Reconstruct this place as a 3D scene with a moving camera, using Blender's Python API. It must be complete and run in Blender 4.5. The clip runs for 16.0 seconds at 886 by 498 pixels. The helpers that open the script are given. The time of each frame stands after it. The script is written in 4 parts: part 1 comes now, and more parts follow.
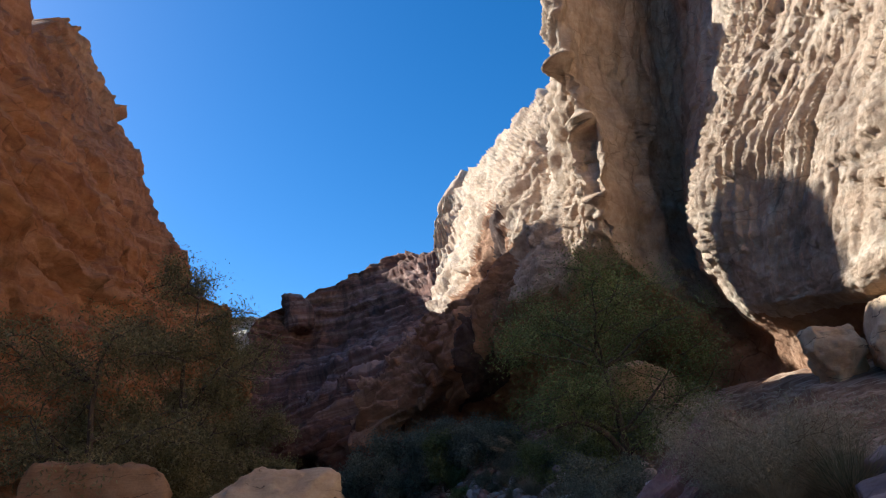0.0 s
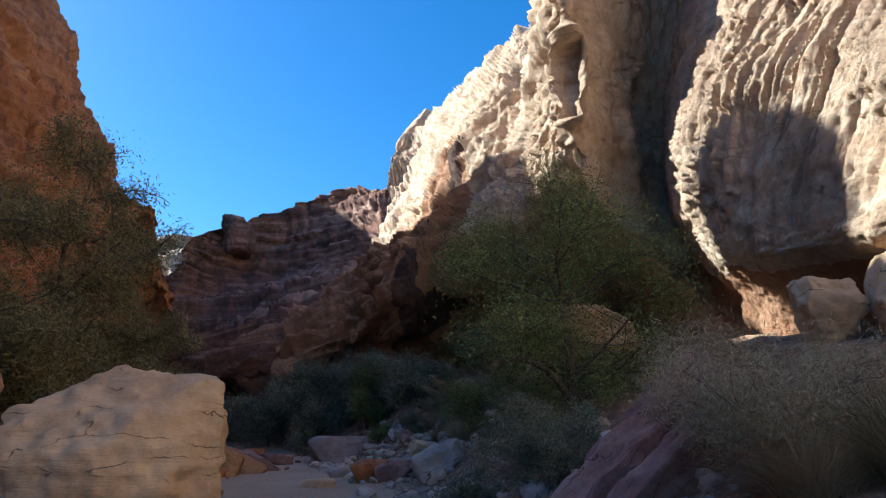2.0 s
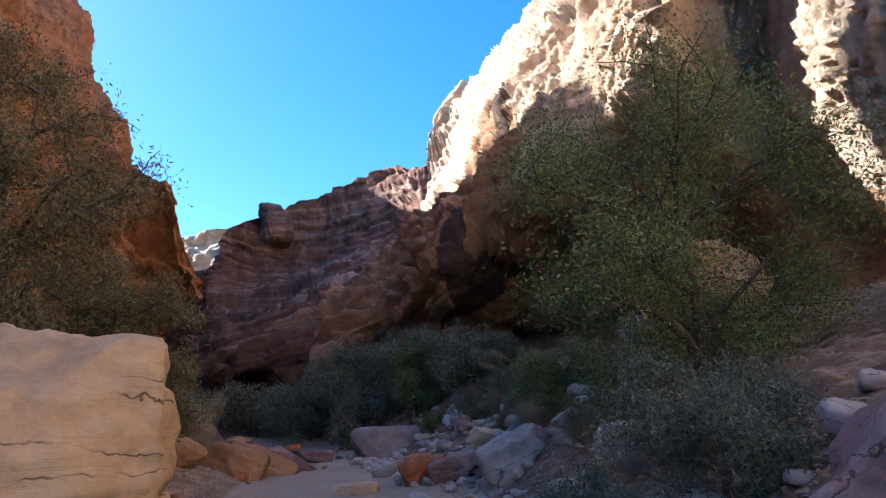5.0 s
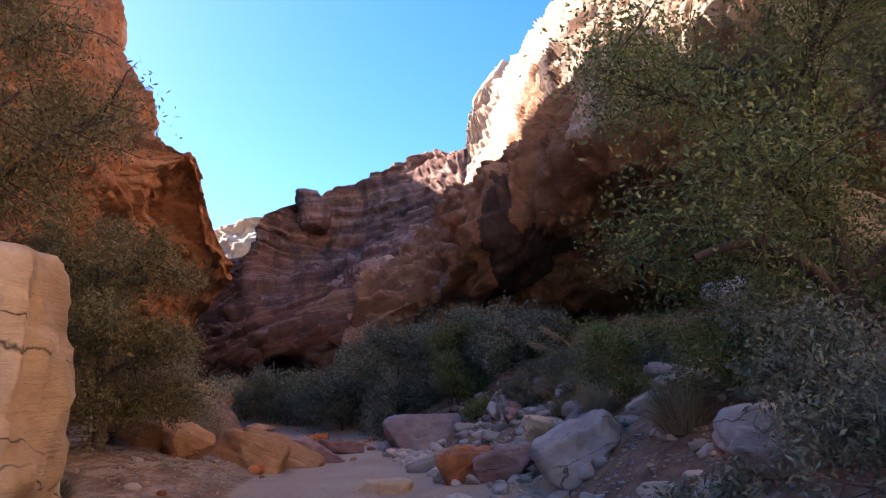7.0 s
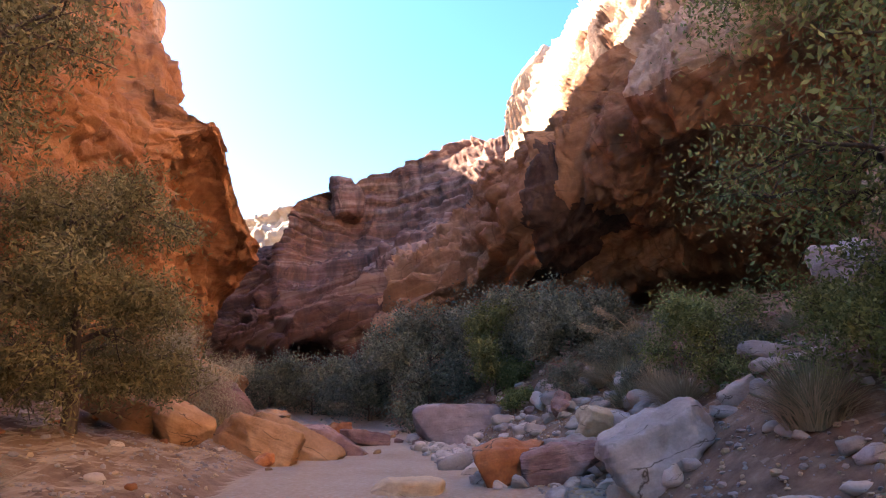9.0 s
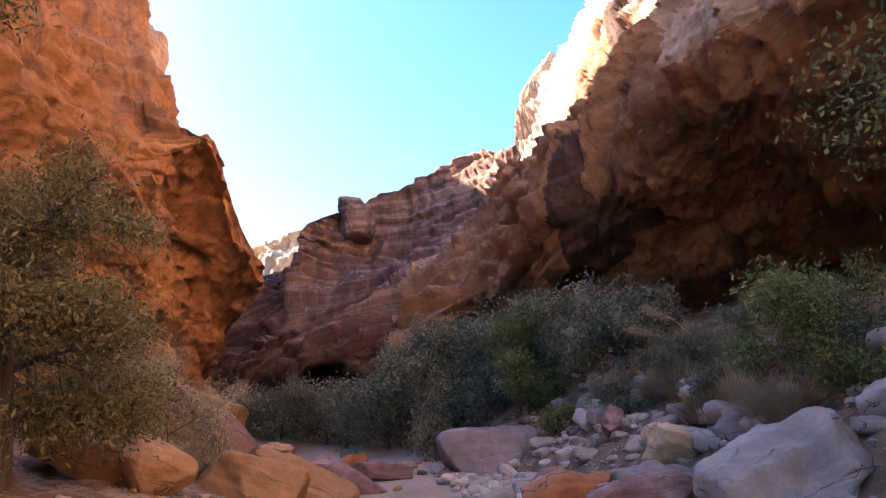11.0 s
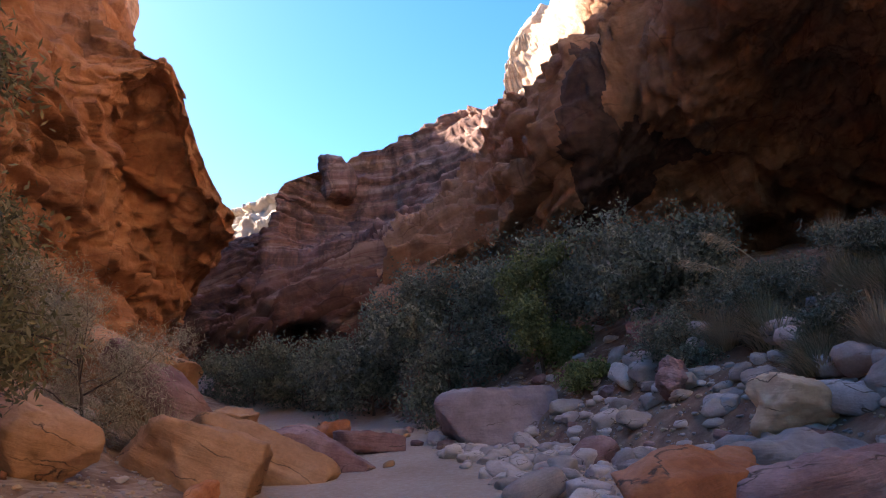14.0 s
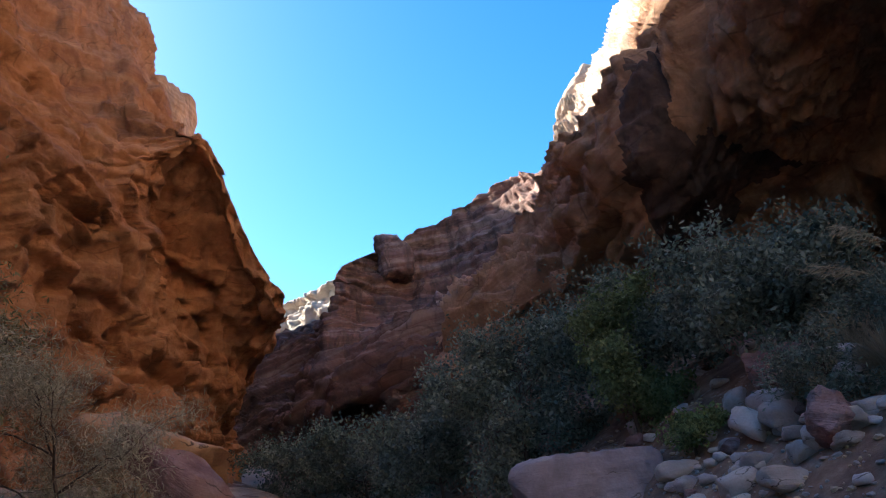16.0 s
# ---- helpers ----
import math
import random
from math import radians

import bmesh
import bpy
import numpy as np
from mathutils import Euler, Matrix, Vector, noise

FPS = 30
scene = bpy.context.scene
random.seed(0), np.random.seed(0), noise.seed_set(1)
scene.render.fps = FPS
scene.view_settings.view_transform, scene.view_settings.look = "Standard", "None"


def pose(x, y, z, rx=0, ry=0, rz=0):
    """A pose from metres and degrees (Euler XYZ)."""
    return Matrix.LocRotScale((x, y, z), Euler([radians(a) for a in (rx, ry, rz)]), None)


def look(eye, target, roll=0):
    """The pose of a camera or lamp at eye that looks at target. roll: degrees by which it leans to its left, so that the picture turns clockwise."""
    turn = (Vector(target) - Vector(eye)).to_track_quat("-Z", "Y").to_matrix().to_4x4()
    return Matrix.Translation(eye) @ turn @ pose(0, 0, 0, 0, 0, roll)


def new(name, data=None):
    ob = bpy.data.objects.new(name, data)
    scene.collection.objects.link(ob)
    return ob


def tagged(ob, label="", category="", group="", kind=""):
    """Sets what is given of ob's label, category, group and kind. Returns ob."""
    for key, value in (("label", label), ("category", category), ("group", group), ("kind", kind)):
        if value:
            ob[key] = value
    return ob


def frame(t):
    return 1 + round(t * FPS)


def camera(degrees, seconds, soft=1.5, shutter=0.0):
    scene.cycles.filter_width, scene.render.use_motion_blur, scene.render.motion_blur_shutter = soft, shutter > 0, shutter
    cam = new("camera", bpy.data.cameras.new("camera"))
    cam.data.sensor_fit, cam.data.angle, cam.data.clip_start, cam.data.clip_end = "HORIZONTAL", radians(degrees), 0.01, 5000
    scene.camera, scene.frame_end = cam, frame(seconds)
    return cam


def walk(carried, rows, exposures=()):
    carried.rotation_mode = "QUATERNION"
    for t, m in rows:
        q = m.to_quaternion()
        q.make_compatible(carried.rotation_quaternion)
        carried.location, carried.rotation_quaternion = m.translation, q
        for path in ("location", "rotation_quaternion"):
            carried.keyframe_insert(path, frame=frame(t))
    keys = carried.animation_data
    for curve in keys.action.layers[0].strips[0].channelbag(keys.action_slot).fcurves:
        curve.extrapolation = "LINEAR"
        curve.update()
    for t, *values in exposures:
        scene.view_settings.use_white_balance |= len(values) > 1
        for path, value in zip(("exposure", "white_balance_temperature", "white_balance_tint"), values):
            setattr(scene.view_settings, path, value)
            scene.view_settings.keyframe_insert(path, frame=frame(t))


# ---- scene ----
import itertools

cam = camera(65.0, 16.0, soft=1.1)
PATH = [
    (0, (2.233, 1.144, 1.664), (2.068, 3.032, 2.303), -6.6),
    (0.5, (2.026, 1.832, 1.546), (2.057, 3.733, 2.168), -5.1),
    (1, (2.058, 2.738, 1.569), (2.046, 4.697, 1.974), 1.9),
    (1.5, (2.148, 3.418, 1.496), (2.052, 5.345, 2.023), -2.1),
    (2, (2.119, 4.167, 1.408), (2.08, 6.104, 1.903), -0.8),
    (2.5, (1.962, 5.173, 1.385), (1.848, 7.08, 1.974), -3.5),
    (3, (1.914, 5.921, 1.341), (1.762, 7.825, 1.934), -5.3),
    (3.5, (1.894, 6.505, 1.338), (1.745, 8.418, 1.903), -5.3),
    (4, (1.811, 7.256, 1.382), (1.715, 9.205, 1.82), -3.3),
    (6.5, (1.306, 10.838, 1.24), (1.024, 12.75, 1.754), -2.9),
    (7, (1.209, 11.504, 1.214), (0.931, 13.433, 1.663), -2.5),
    (7.5, (1.175, 12.075, 1.259), (0.973, 14.035, 1.601), -3.3),
    (8, (0.995, 12.691, 1.173), (0.707, 14.637, 1.534), 0.7),
    (8.5, (0.965, 13.406, 1.221), (0.658, 15.353, 1.558), -1.4),
    (9, (0.718, 13.887, 1.045), (0.341, 15.801, 1.486), -1.0),
    (9.5, (0.601, 14.57, 1.13), (0.253, 16.494, 1.55), -1.8),
    (12, (-0.329, 17.116, 1.063), (-0.769, 18.99, 1.607), -4.5),
    (12.5, (-0.535, 17.703, 0.947), (-0.993, 19.584, 1.448), -4.1),
    (13, (-0.732, 18.268, 1.018), (-1.079, 20.177, 1.503), -5.7),
    (13.5, (-0.773, 18.735, 0.911), (-1.2, 20.6, 1.492), -4.9),
    (14, (-0.99, 19.305, 1.007), (-1.357, 21.228, 1.419), -3.7),
    (14.5, (-0.997, 19.752, 0.937), (-1.45, 21.611, 1.52), -6.4),
    (15, (-1.261, 20.29, 0.927), (-1.677, 22.191, 1.387), -4.3),
    (15.5, (-1.27, 20.86, 0.851), (-1.769, 22.713, 1.416), -7.9),
    (16, (-1.394, 21.535, 0.854), (-1.897, 23.36, 1.499), -7.6),
]
walk(cam, [(t, look(eye, target, roll)) for t, eye, target, roll in PATH],
     exposures=[(0, 1.25, 5650, 5), (0.5, 1.55, 5650, 5), (1, 1.65, 5650, 3), (1.5, 1.60, 5650, 2), (2, 1.65, 5650, 2), (2.5, 1.95, 5650, 2), (3, 1.93, 5650, 2), (4, 1.98, 5700, 2), (5.2, 2.41, 5950, 12), (6.3, 3.01, 6900, 26), (7, 2.56, 6600, 24), (8, 3.01, 7400, 27), (9, 3.31, 7800, 27),
                (9.7, 3.31, 7800, 27), (11.8, 3.21, 7600, 26), (12.5, 2.66, 6800, 23), (13, 2.96, 7200, 24), (13.5, 2.71, 6800, 21), (14, 2.68, 6900, 21), (15, 2.66, 6700, 20), (15.5, 2.81, 6550, 16), (16, 2.38, 6100, 8)])

# ---- light ----
SUN_TO = Vector((-0.77, 0.20, 0.58)).normalized()
world = bpy.data.worlds.new("world")
scene.world = world
world.use_nodes = True
wn = world.node_tree.nodes
sky = wn.new("ShaderNodeTexSky")
sky.sky_type = "NISHITA"
sky.sun_disc = False
sky.sun_elevation = math.asin(SUN_TO.z)
sky.sun_rotation = math.atan2(SUN_TO.x, SUN_TO.y)
sky.altitude, sky.air_density, sky.dust_density, sky.ozone_density = 900, 1.0, 1.3, 2.8
wn["Background"].inputs["Strength"].default_value = 0.072
deep = wn.new("ShaderNodeHueSaturation")
deep.inputs["Saturation"].default_value = 1.35
world.node_tree.links.new(sky.outputs["Color"], deep.inputs["Color"])
world.node_tree.links.new(deep.outputs["Color"], wn["Background"].inputs["Color"])
sun = new("sun", bpy.data.lights.new("sun", "SUN"))
sun.data.energy, sun.data.angle, sun.data.color = 5.0, radians(0.5), (1.0, 0.93, 0.82)
sun.matrix_world = look(SUN_TO * 200, (0, 0, 0))


# ---- noise in numpy ----
def hash3(i, j, k, seed):
    h = (i * 374761393 + j * 668265263 + k * 2147483647 + seed * 1274126177) & 0xFFFFFFFF
    h = ((h ^ (h >> 13)) * 1274126177) & 0xFFFFFFFF
    return ((h ^ (h >> 16)) & 0xFFFF) / 32767.5 - 1.0


def vnoise(p, seed=0):
    b = np.floor(p).astype(np.int64)
    f = p - b
    f = f * f * (3 - 2 * f)
    total = 0
    for di in (0, 1):
        wi = f[..., 0] if di else 1 - f[..., 0]
        for dj in (0, 1):
            wj = f[..., 1] if dj else 1 - f[..., 1]
            for dk in (0, 1):
                wk = f[..., 2] if dk else 1 - f[..., 2]
                total = total + wi * wj * wk * hash3(b[..., 0] + di, b[..., 1] + dj, b[..., 2] + dk, seed)
    return total


def fbm(p, seed=0, octaves=4, ridged=False):
    total, amp = 0, 1.0
    for o in range(octaves):
        n = vnoise(p * 2.03 ** o + o * 17.3, seed + o)
        total = total + amp * ((0.5 - np.abs(n)) * 2 if ridged else n)
        amp *= 0.5
    return total


def plates(n, k):
    """Turns smooth noise into broken plates with steep edges."""
    q = n * k
    b = np.floor(q)
    f = np.clip((q - b - 0.80) / 0.20, 0, 1)
    return (b + f * f * (3 - 2 * f)) / k


def layers(z, thick, seed):
    """Beds of rock: a step outward or inward for each bed, with narrow recessed joints."""
    q = z / thick
    b = np.floor(q)
    f = q - b
    a0 = hash3(b.astype(np.int64), np.int64(3), np.int64(7), seed)
    a1 = hash3(b.astype(np.int64) + 1, np.int64(3), np.int64(7), seed)
    w = np.clip((f - 0.82) / 0.18, 0, 1)
    w = w * w * (3 - 2 * w)
    return a0 * (1 - w) + a1 * w - 0.5 * np.exp(-((f - 0.9) / 0.07) ** 2)


def facets(p, seed, tilt=0.7):
    """Angular blocks: every cell is a plane with an offset and a tilt of its own."""
    cell = np.floor(p).astype(np.int64)
    best = np.full(p.shape[:-1], 9.0)
    value = np.zeros(p.shape[:-1])
    for i, j, k in itertools.product((-1, 0, 1), repeat=3):
        c = cell + (i, j, k)
        h = [hash3(c[..., 0], c[..., 1], c[..., 2], seed + m) for m in range(4)]
        rel = p - (c + 0.5 + 0.4 * np.stack(h[:3], -1))
        d = (rel ** 2).sum(-1)
        plane = h[3] + tilt * (rel[..., 0] * h[1] + rel[..., 1] * h[2] + rel[..., 2] * h[0])
        near = d < best
        best = np.where(near, d, best)
        value = np.where(near, plane, value)
    return value


# ---- materials ----
def material(name, rough=0.9):
    m = bpy.data.materials.new(name)
    m.use_nodes = True
    m.node_tree.nodes["Principled BSDF"].inputs["Roughness"].default_value = rough
    m.node_tree.nodes["Principled BSDF"].inputs["Specular IOR Level"].default_value = 0.25
    return m, m.node_tree, m.node_tree.nodes["Principled BSDF"]


def node(nt, kind, ins=(), **attrs):
    n = nt.nodes.new(kind)
    for key, value in attrs.items():
        setattr(n, key, value)
    for key, value in dict(ins).items():
        if hasattr(value, "links"):
            nt.links.new(value, n.inputs[key])
        else:
            n.inputs[key].default_value = value
    return n


def ramp(nt, fac, stops):
    n = nt.nodes.new("ShaderNodeValToRGB")
    el = n.color_ramp.elements
    while len(el) < len(stops):
        el.new(0.5)
    for e, (p, c) in zip(el, stops):
        e.position, e.color = p, (*c, 1)
    nt.links.new(fac, n.inputs["Fac"])
    return n.outputs["Color"]


def noise_tex(nt, vec, scale, detail=5.0, rough=0.6):
    return node(nt, "ShaderNodeTexNoise", {"Vector": vec, "Scale": scale, "Detail": detail, "Roughness": rough}).outputs["Fac"]


def mapped(nt, scale):
    geo = node(nt, "ShaderNodeNewGeometry").outputs["Position"]
    return node(nt, "ShaderNodeMapping", {"Vector": geo, "Scale": scale}).outputs["Vector"]


def mix(nt, fac, a, b, how="MIX"):
    n = node(nt, "ShaderNodeMix", data_type="RGBA", blend_type=how)
    for key, value in ((0, fac), (6, a), (7, b)):
        if hasattr(value, "links"):
            nt.links.new(value, n.inputs[key])
        elif key == 0:
            n.inputs[0].default_value = value
        else:
            n.inputs[key].default_value = (*value, 1)
    return n.outputs[2]


def rock_material(name, deep, mid, pale, varnish, streak=0.5, bands=0.4, bump=0.6, scale=1.0, grooves=(1, 1, 1), dipping=False):
    m, nt, bsdf = material(name, 0.92)
    at = mapped(nt, (1, 1, 1))
    broad = noise_tex(nt, at, 0.13 * scale, 6, 0.62)
    base = ramp(nt, broad, [(0.3, deep), (0.5, mid), (0.72, pale)])
    grain = noise_tex(nt, at, 3.2 * scale, 8, 0.7)
    base = mix(nt, 0.55, base, ramp(nt, grain, [(0.28, deep), (0.52, mid), (0.75, pale)]), "MIX")
    lie = mapped(nt, (0.06 * scale, 0.06 * scale, 1.6 * scale))
    if dipping:
        over = node(nt, "ShaderNodeVectorMath", {0: at, 1: (-0.25 * 1.6 * scale, 0.16 * 1.6 * scale, 1.6 * scale)}, operation="DOT_PRODUCT").outputs["Value"]
        lie = node(nt, "ShaderNodeCombineXYZ", {"X": node(nt, "ShaderNodeSeparateXYZ", {0: lie}).outputs["X"], "Z": over}).outputs[0]
    beds = noise_tex(nt, lie, 1.0, 5, 0.65)
    base = mix(nt, bands, base, ramp(nt, beds, [(0.35, deep), (0.5, mid), (0.62, pale)]))
    drips = noise_tex(nt, mapped(nt, (0.7 * scale, 0.7 * scale, 0.07 * scale)), 1.0, 6, 0.65)
    mask = node(nt, "ShaderNodeMapRange", {"Value": drips, "From Min": 0.49, "From Max": 0.60, "To Min": 0.0, "To Max": streak}).outputs["Result"]
    base = mix(nt, mask, base, varnish)
    patch = noise_tex(nt, mapped(nt, (0.32 * scale, 0.32 * scale, 0.5 * scale)), 1.0, 8, 0.68)
    stain = node(nt, "ShaderNodeMapRange", {"Value": patch, "From Min": 0.56, "From Max": 0.68, "To Min": 0.0, "To Max": streak}).outputs["Result"]
    base = mix(nt, stain, base, varnish)
    warp = node(nt, "ShaderNodeMix", {0: 0.25}, data_type="VECTOR")
    nt.links.new(mapped(nt, (0.35 * scale, 0.35 * scale, 0.6 * scale)), warp.inputs[4])
    nt.links.new(node(nt, "ShaderNodeTexNoise", {"Vector": at, "Scale": 0.5 * scale, "Detail": 6.0}).outputs["Color"], warp.inputs[5])
    edge = node(nt, "ShaderNodeTexVoronoi", {"Vector": warp.outputs[1], "Scale": 2.6}, feature="DISTANCE_TO_EDGE").outputs["Distance"]
    joint = node(nt, "ShaderNodeMapRange", {"Value": edge, "From Min": 0.0, "From Max": 0.03, "To Min": 1.0, "To Max": 0.0}).outputs["Result"]
    some = node(nt, "ShaderNodeMapRange", {"Value": noise_tex(nt, at, 0.45 * scale, 4, 0.6), "From Min": 0.46, "From Max": 0.58}).outputs["Result"]
    joint = node(nt, "ShaderNodeMath", {0: joint, 1: some}, operation="MULTIPLY").outputs[0]
    joint = node(nt, "ShaderNodeMath", {0: joint, 1: 0.45}, operation="MULTIPLY").outputs[0]
    base = mix(nt, joint, base, tuple(c * 0.4 for c in deep))
    nt.links.new(base, bsdf.inputs["Base Color"])
    rough = noise_tex(nt, mapped(nt, grooves), 1.1 * scale, 10, 0.72)
    fine = noise_tex(nt, at, 9.0 * scale, 6, 0.7)
    b1 = node(nt, "ShaderNodeBump", {"Height": rough, "Strength": bump, "Distance": 0.35}).outputs["Normal"]
    b2 = node(nt, "ShaderNodeBump", {"Height": fine, "Strength": min(1.0, bump * 1.4), "Distance": 0.11, "Normal": b1}).outputs["Normal"]
    nt.links.new(b2, bsdf.inputs["Normal"])
    return m


VARNISH = (0.05, 0.034, 0.03)
MAT_LEFT = rock_material("red_cliff", (0.19, 0.07, 0.032), (0.40, 0.17, 0.075), (0.58, 0.32, 0.165), VARNISH, 0.3, 0.35)
MAT_RIGHT = rock_material("tan_cliff", (0.28, 0.16, 0.095), (0.58, 0.42, 0.29), (0.80, 0.69, 0.55), VARNISH, 0.3, 0.2, 0.6, 1.0, (0.6, 4.2, 0.35))
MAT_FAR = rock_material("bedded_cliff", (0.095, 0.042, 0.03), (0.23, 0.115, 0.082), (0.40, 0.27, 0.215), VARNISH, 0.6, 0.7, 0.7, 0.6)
# red-brown rock, with the shade under the overhang put into its colour
MAT_SHADED_LOWER = rock_material("brown_shaded_underside", (0.17, 0.08, 0.046), (0.36, 0.19, 0.105), (0.54, 0.34, 0.215), VARNISH, 0.25, 0.4, dipping=True)
MAT_SLAB = rock_material("dipping_red_beds", (0.075, 0.035, 0.026), (0.19, 0.092, 0.062), (0.36, 0.24, 0.19), VARNISH, 0.45, 0.75, 0.8, 0.8, dipping=True)
MAT_STREAK = rock_material("black_water_stain", (0.045, 0.028, 0.023), (0.10, 0.06, 0.046), (0.2, 0.12, 0.085), VARNISH, 0.5, 0.25)
MAT_MESA = rock_material("pale_mesa", (0.36, 0.28, 0.22), (0.50, 0.42, 0.34), (0.62, 0.55, 0.46), (0.2, 0.16, 0.12), 0.3, 0.6, 0.6, 0.4)


def stone_material(name, a, b, c, scale=1.0, crack=0.35):
    m, nt, bsdf = material(name, 0.9)
    co = node(nt, "ShaderNodeTexCoord").outputs["Object"]
    rnd = node(nt, "ShaderNodeObjectInfo").outputs["Random"]
    shift = node(nt, "ShaderNodeVectorMath", {0: co, 1: node(nt, "ShaderNodeCombineXYZ", {"X": rnd, "Y": rnd}).outputs[0]}, operation="ADD").outputs[0]
    base = ramp(nt, noise_tex(nt, shift, 1.1 * scale, 8, 0.65), [(0.32, a), (0.5, b), (0.7, c)])
    speck = noise_tex(nt, shift, 22 * scale, 4, 0.7)
    base = mix(nt, 0.35, base, ramp(nt, speck, [(0.35, a), (0.65, c)]), "OVERLAY")
    tone = node(nt, "ShaderNodeMapRange", {"Value": rnd, "To Min": 0.72, "To Max": 1.15}).outputs["Result"]
    base = mix(nt, 1.0, base, node(nt, "ShaderNodeCombineXYZ", {"X": tone, "Y": tone, "Z": tone}).outputs[0], "MULTIPLY")
    warp = node(nt, "ShaderNodeMix", {0: 0.3}, data_type="VECTOR")
    nt.links.new(node(nt, "ShaderNodeMapping", {"Vector": shift, "Scale": (0.4, 0.4, 1.9)}).outputs[0], warp.inputs[4])
    nt.links.new(node(nt, "ShaderNodeTexNoise", {"Vector": shift, "Scale": 2.5, "Detail": 5.0}).outputs["Color"], warp.inputs[5])
    edge = node(nt, "ShaderNodeTexVoronoi", {"Vector": warp.outputs[1], "Scale": 1.5 * scale}, feature="DISTANCE_TO_EDGE").outputs["Distance"]
    split = node(nt, "ShaderNodeMapRange", {"Value": edge, "From Min": 0.0, "From Max": 0.014, "To Min": 1.0, "To Max": 0.0}).outputs["Result"]
    some = node(nt, "ShaderNodeMapRange", {"Value": noise_tex(nt, shift, 1.7, 2, 0.5), "From Min": 0.48, "From Max": 0.56}).outputs["Result"]
    split = node(nt, "ShaderNodeMath", {0: split, 1: some}, operation="MULTIPLY").outputs[0]
    base = mix(nt, split, base, (0.07, 0.045, 0.03))
    nt.links.new(base, bsdf.inputs["Base Color"])
    beds = noise_tex(nt, node(nt, "ShaderNodeMapping", {"Vector": shift, "Scale": (0.5, 0.5, 5.0)}).outputs[0], 1.6 * scale, 6, 0.7)
    b1 = node(nt, "ShaderNodeBump", {"Height": beds, "Strength": crack, "Distance": 0.12}).outputs["Normal"]
    b2 = node(nt, "ShaderNodeBump", {"Height": noise_tex(nt, shift, 14 * scale, 8, 0.75), "Strength": 0.5, "Distance": 0.025, "Normal": b1}).outputs["Normal"]
    nt.links.new(b2, bsdf.inputs["Normal"])
    return m


ST_CREAM = stone_material("cream_sandstone", (0.40, 0.29, 0.19), (0.54, 0.41, 0.28), (0.62, 0.50, 0.36))
ST_ORANGE = stone_material("orange_sandstone", (0.28, 0.155, 0.08), (0.40, 0.245, 0.14), (0.50, 0.345, 0.22))
ST_RED = stone_material("rust_sandstone", (0.24, 0.09, 0.04), (0.42, 0.18, 0.08), (0.55, 0.33, 0.22))
ST_GREY = stone_material("grey_limestone", (0.31, 0.265, 0.24), (0.43, 0.375, 0.345), (0.56, 0.50, 0.46))
ST_PALE = stone_material("pale_limestone", (0.36, 0.30, 0.26), (0.48, 0.41, 0.355), (0.58, 0.51, 0.455))
ST_MAUVE = stone_material("mauve_limestone", (0.20, 0.155, 0.15), (0.30, 0.245, 0.24), (0.41, 0.35, 0.34))
ST_MAROON = stone_material("maroon_sandstone", (0.16, 0.085, 0.075), (0.29, 0.18, 0.16), (0.44, 0.32, 0.29), 1.0, 0.7)


def ground_material():
    m, nt, bsdf = material("sandy_gravel", 0.95)
    at = mapped(nt, (1, 1, 1))
    base = ramp(nt, noise_tex(nt, at, 0.5, 6, 0.6), [(0.35, (0.33, 0.21, 0.13)), (0.5, (0.43, 0.31, 0.22)), (0.66, (0.50, 0.40, 0.31))])
    base = mix(nt, 0.5, base, ramp(nt, noise_tex(nt, at, 16, 6, 0.75), [(0.3, (0.24, 0.17, 0.12)), (0.5, (0.42, 0.32, 0.24)), (0.72, (0.58, 0.49, 0.40))]))
    vor = node(nt, "ShaderNodeTexVoronoi", {"Vector": at, "Scale": 9.0})
    grit = ramp(nt, vor.outputs["Distance"], [(0.0, (0.55, 0.48, 0.42)), (0.25, (0.42, 0.33, 0.26)), (0.6, (0.36, 0.26, 0.19))])
    base = mix(nt, 0.3, base, grit)
    up = node(nt, "ShaderNodeSeparateXYZ", {0: node(nt, "ShaderNodeNewGeometry").outputs["True Normal"]}).outputs["Z"]
    steep = node(nt, "ShaderNodeMapRange", {"Value": up, "From Min": 0.985, "From Max": 0.90}).outputs["Result"]
    soil = ramp(nt, noise_tex(nt, at, 2.2, 7, 0.7), [(0.35, (0.13, 0.075, 0.05)), (0.55, (0.25, 0.155, 0.10)), (0.72, (0.38, 0.28, 0.21))])
    base = mix(nt, steep, base, soil)
    nt.links.new(base, bsdf.inputs["Base Color"])
    b1 = node(nt, "ShaderNodeBump", {"Height": noise_tex(nt, at, 5.0, 10, 0.75), "Strength": 0.7, "Distance": 0.08}).outputs["Normal"]
    nt.links.new(b1, bsdf.inputs["Normal"])
    return m


MAT_GROUND = ground_material()


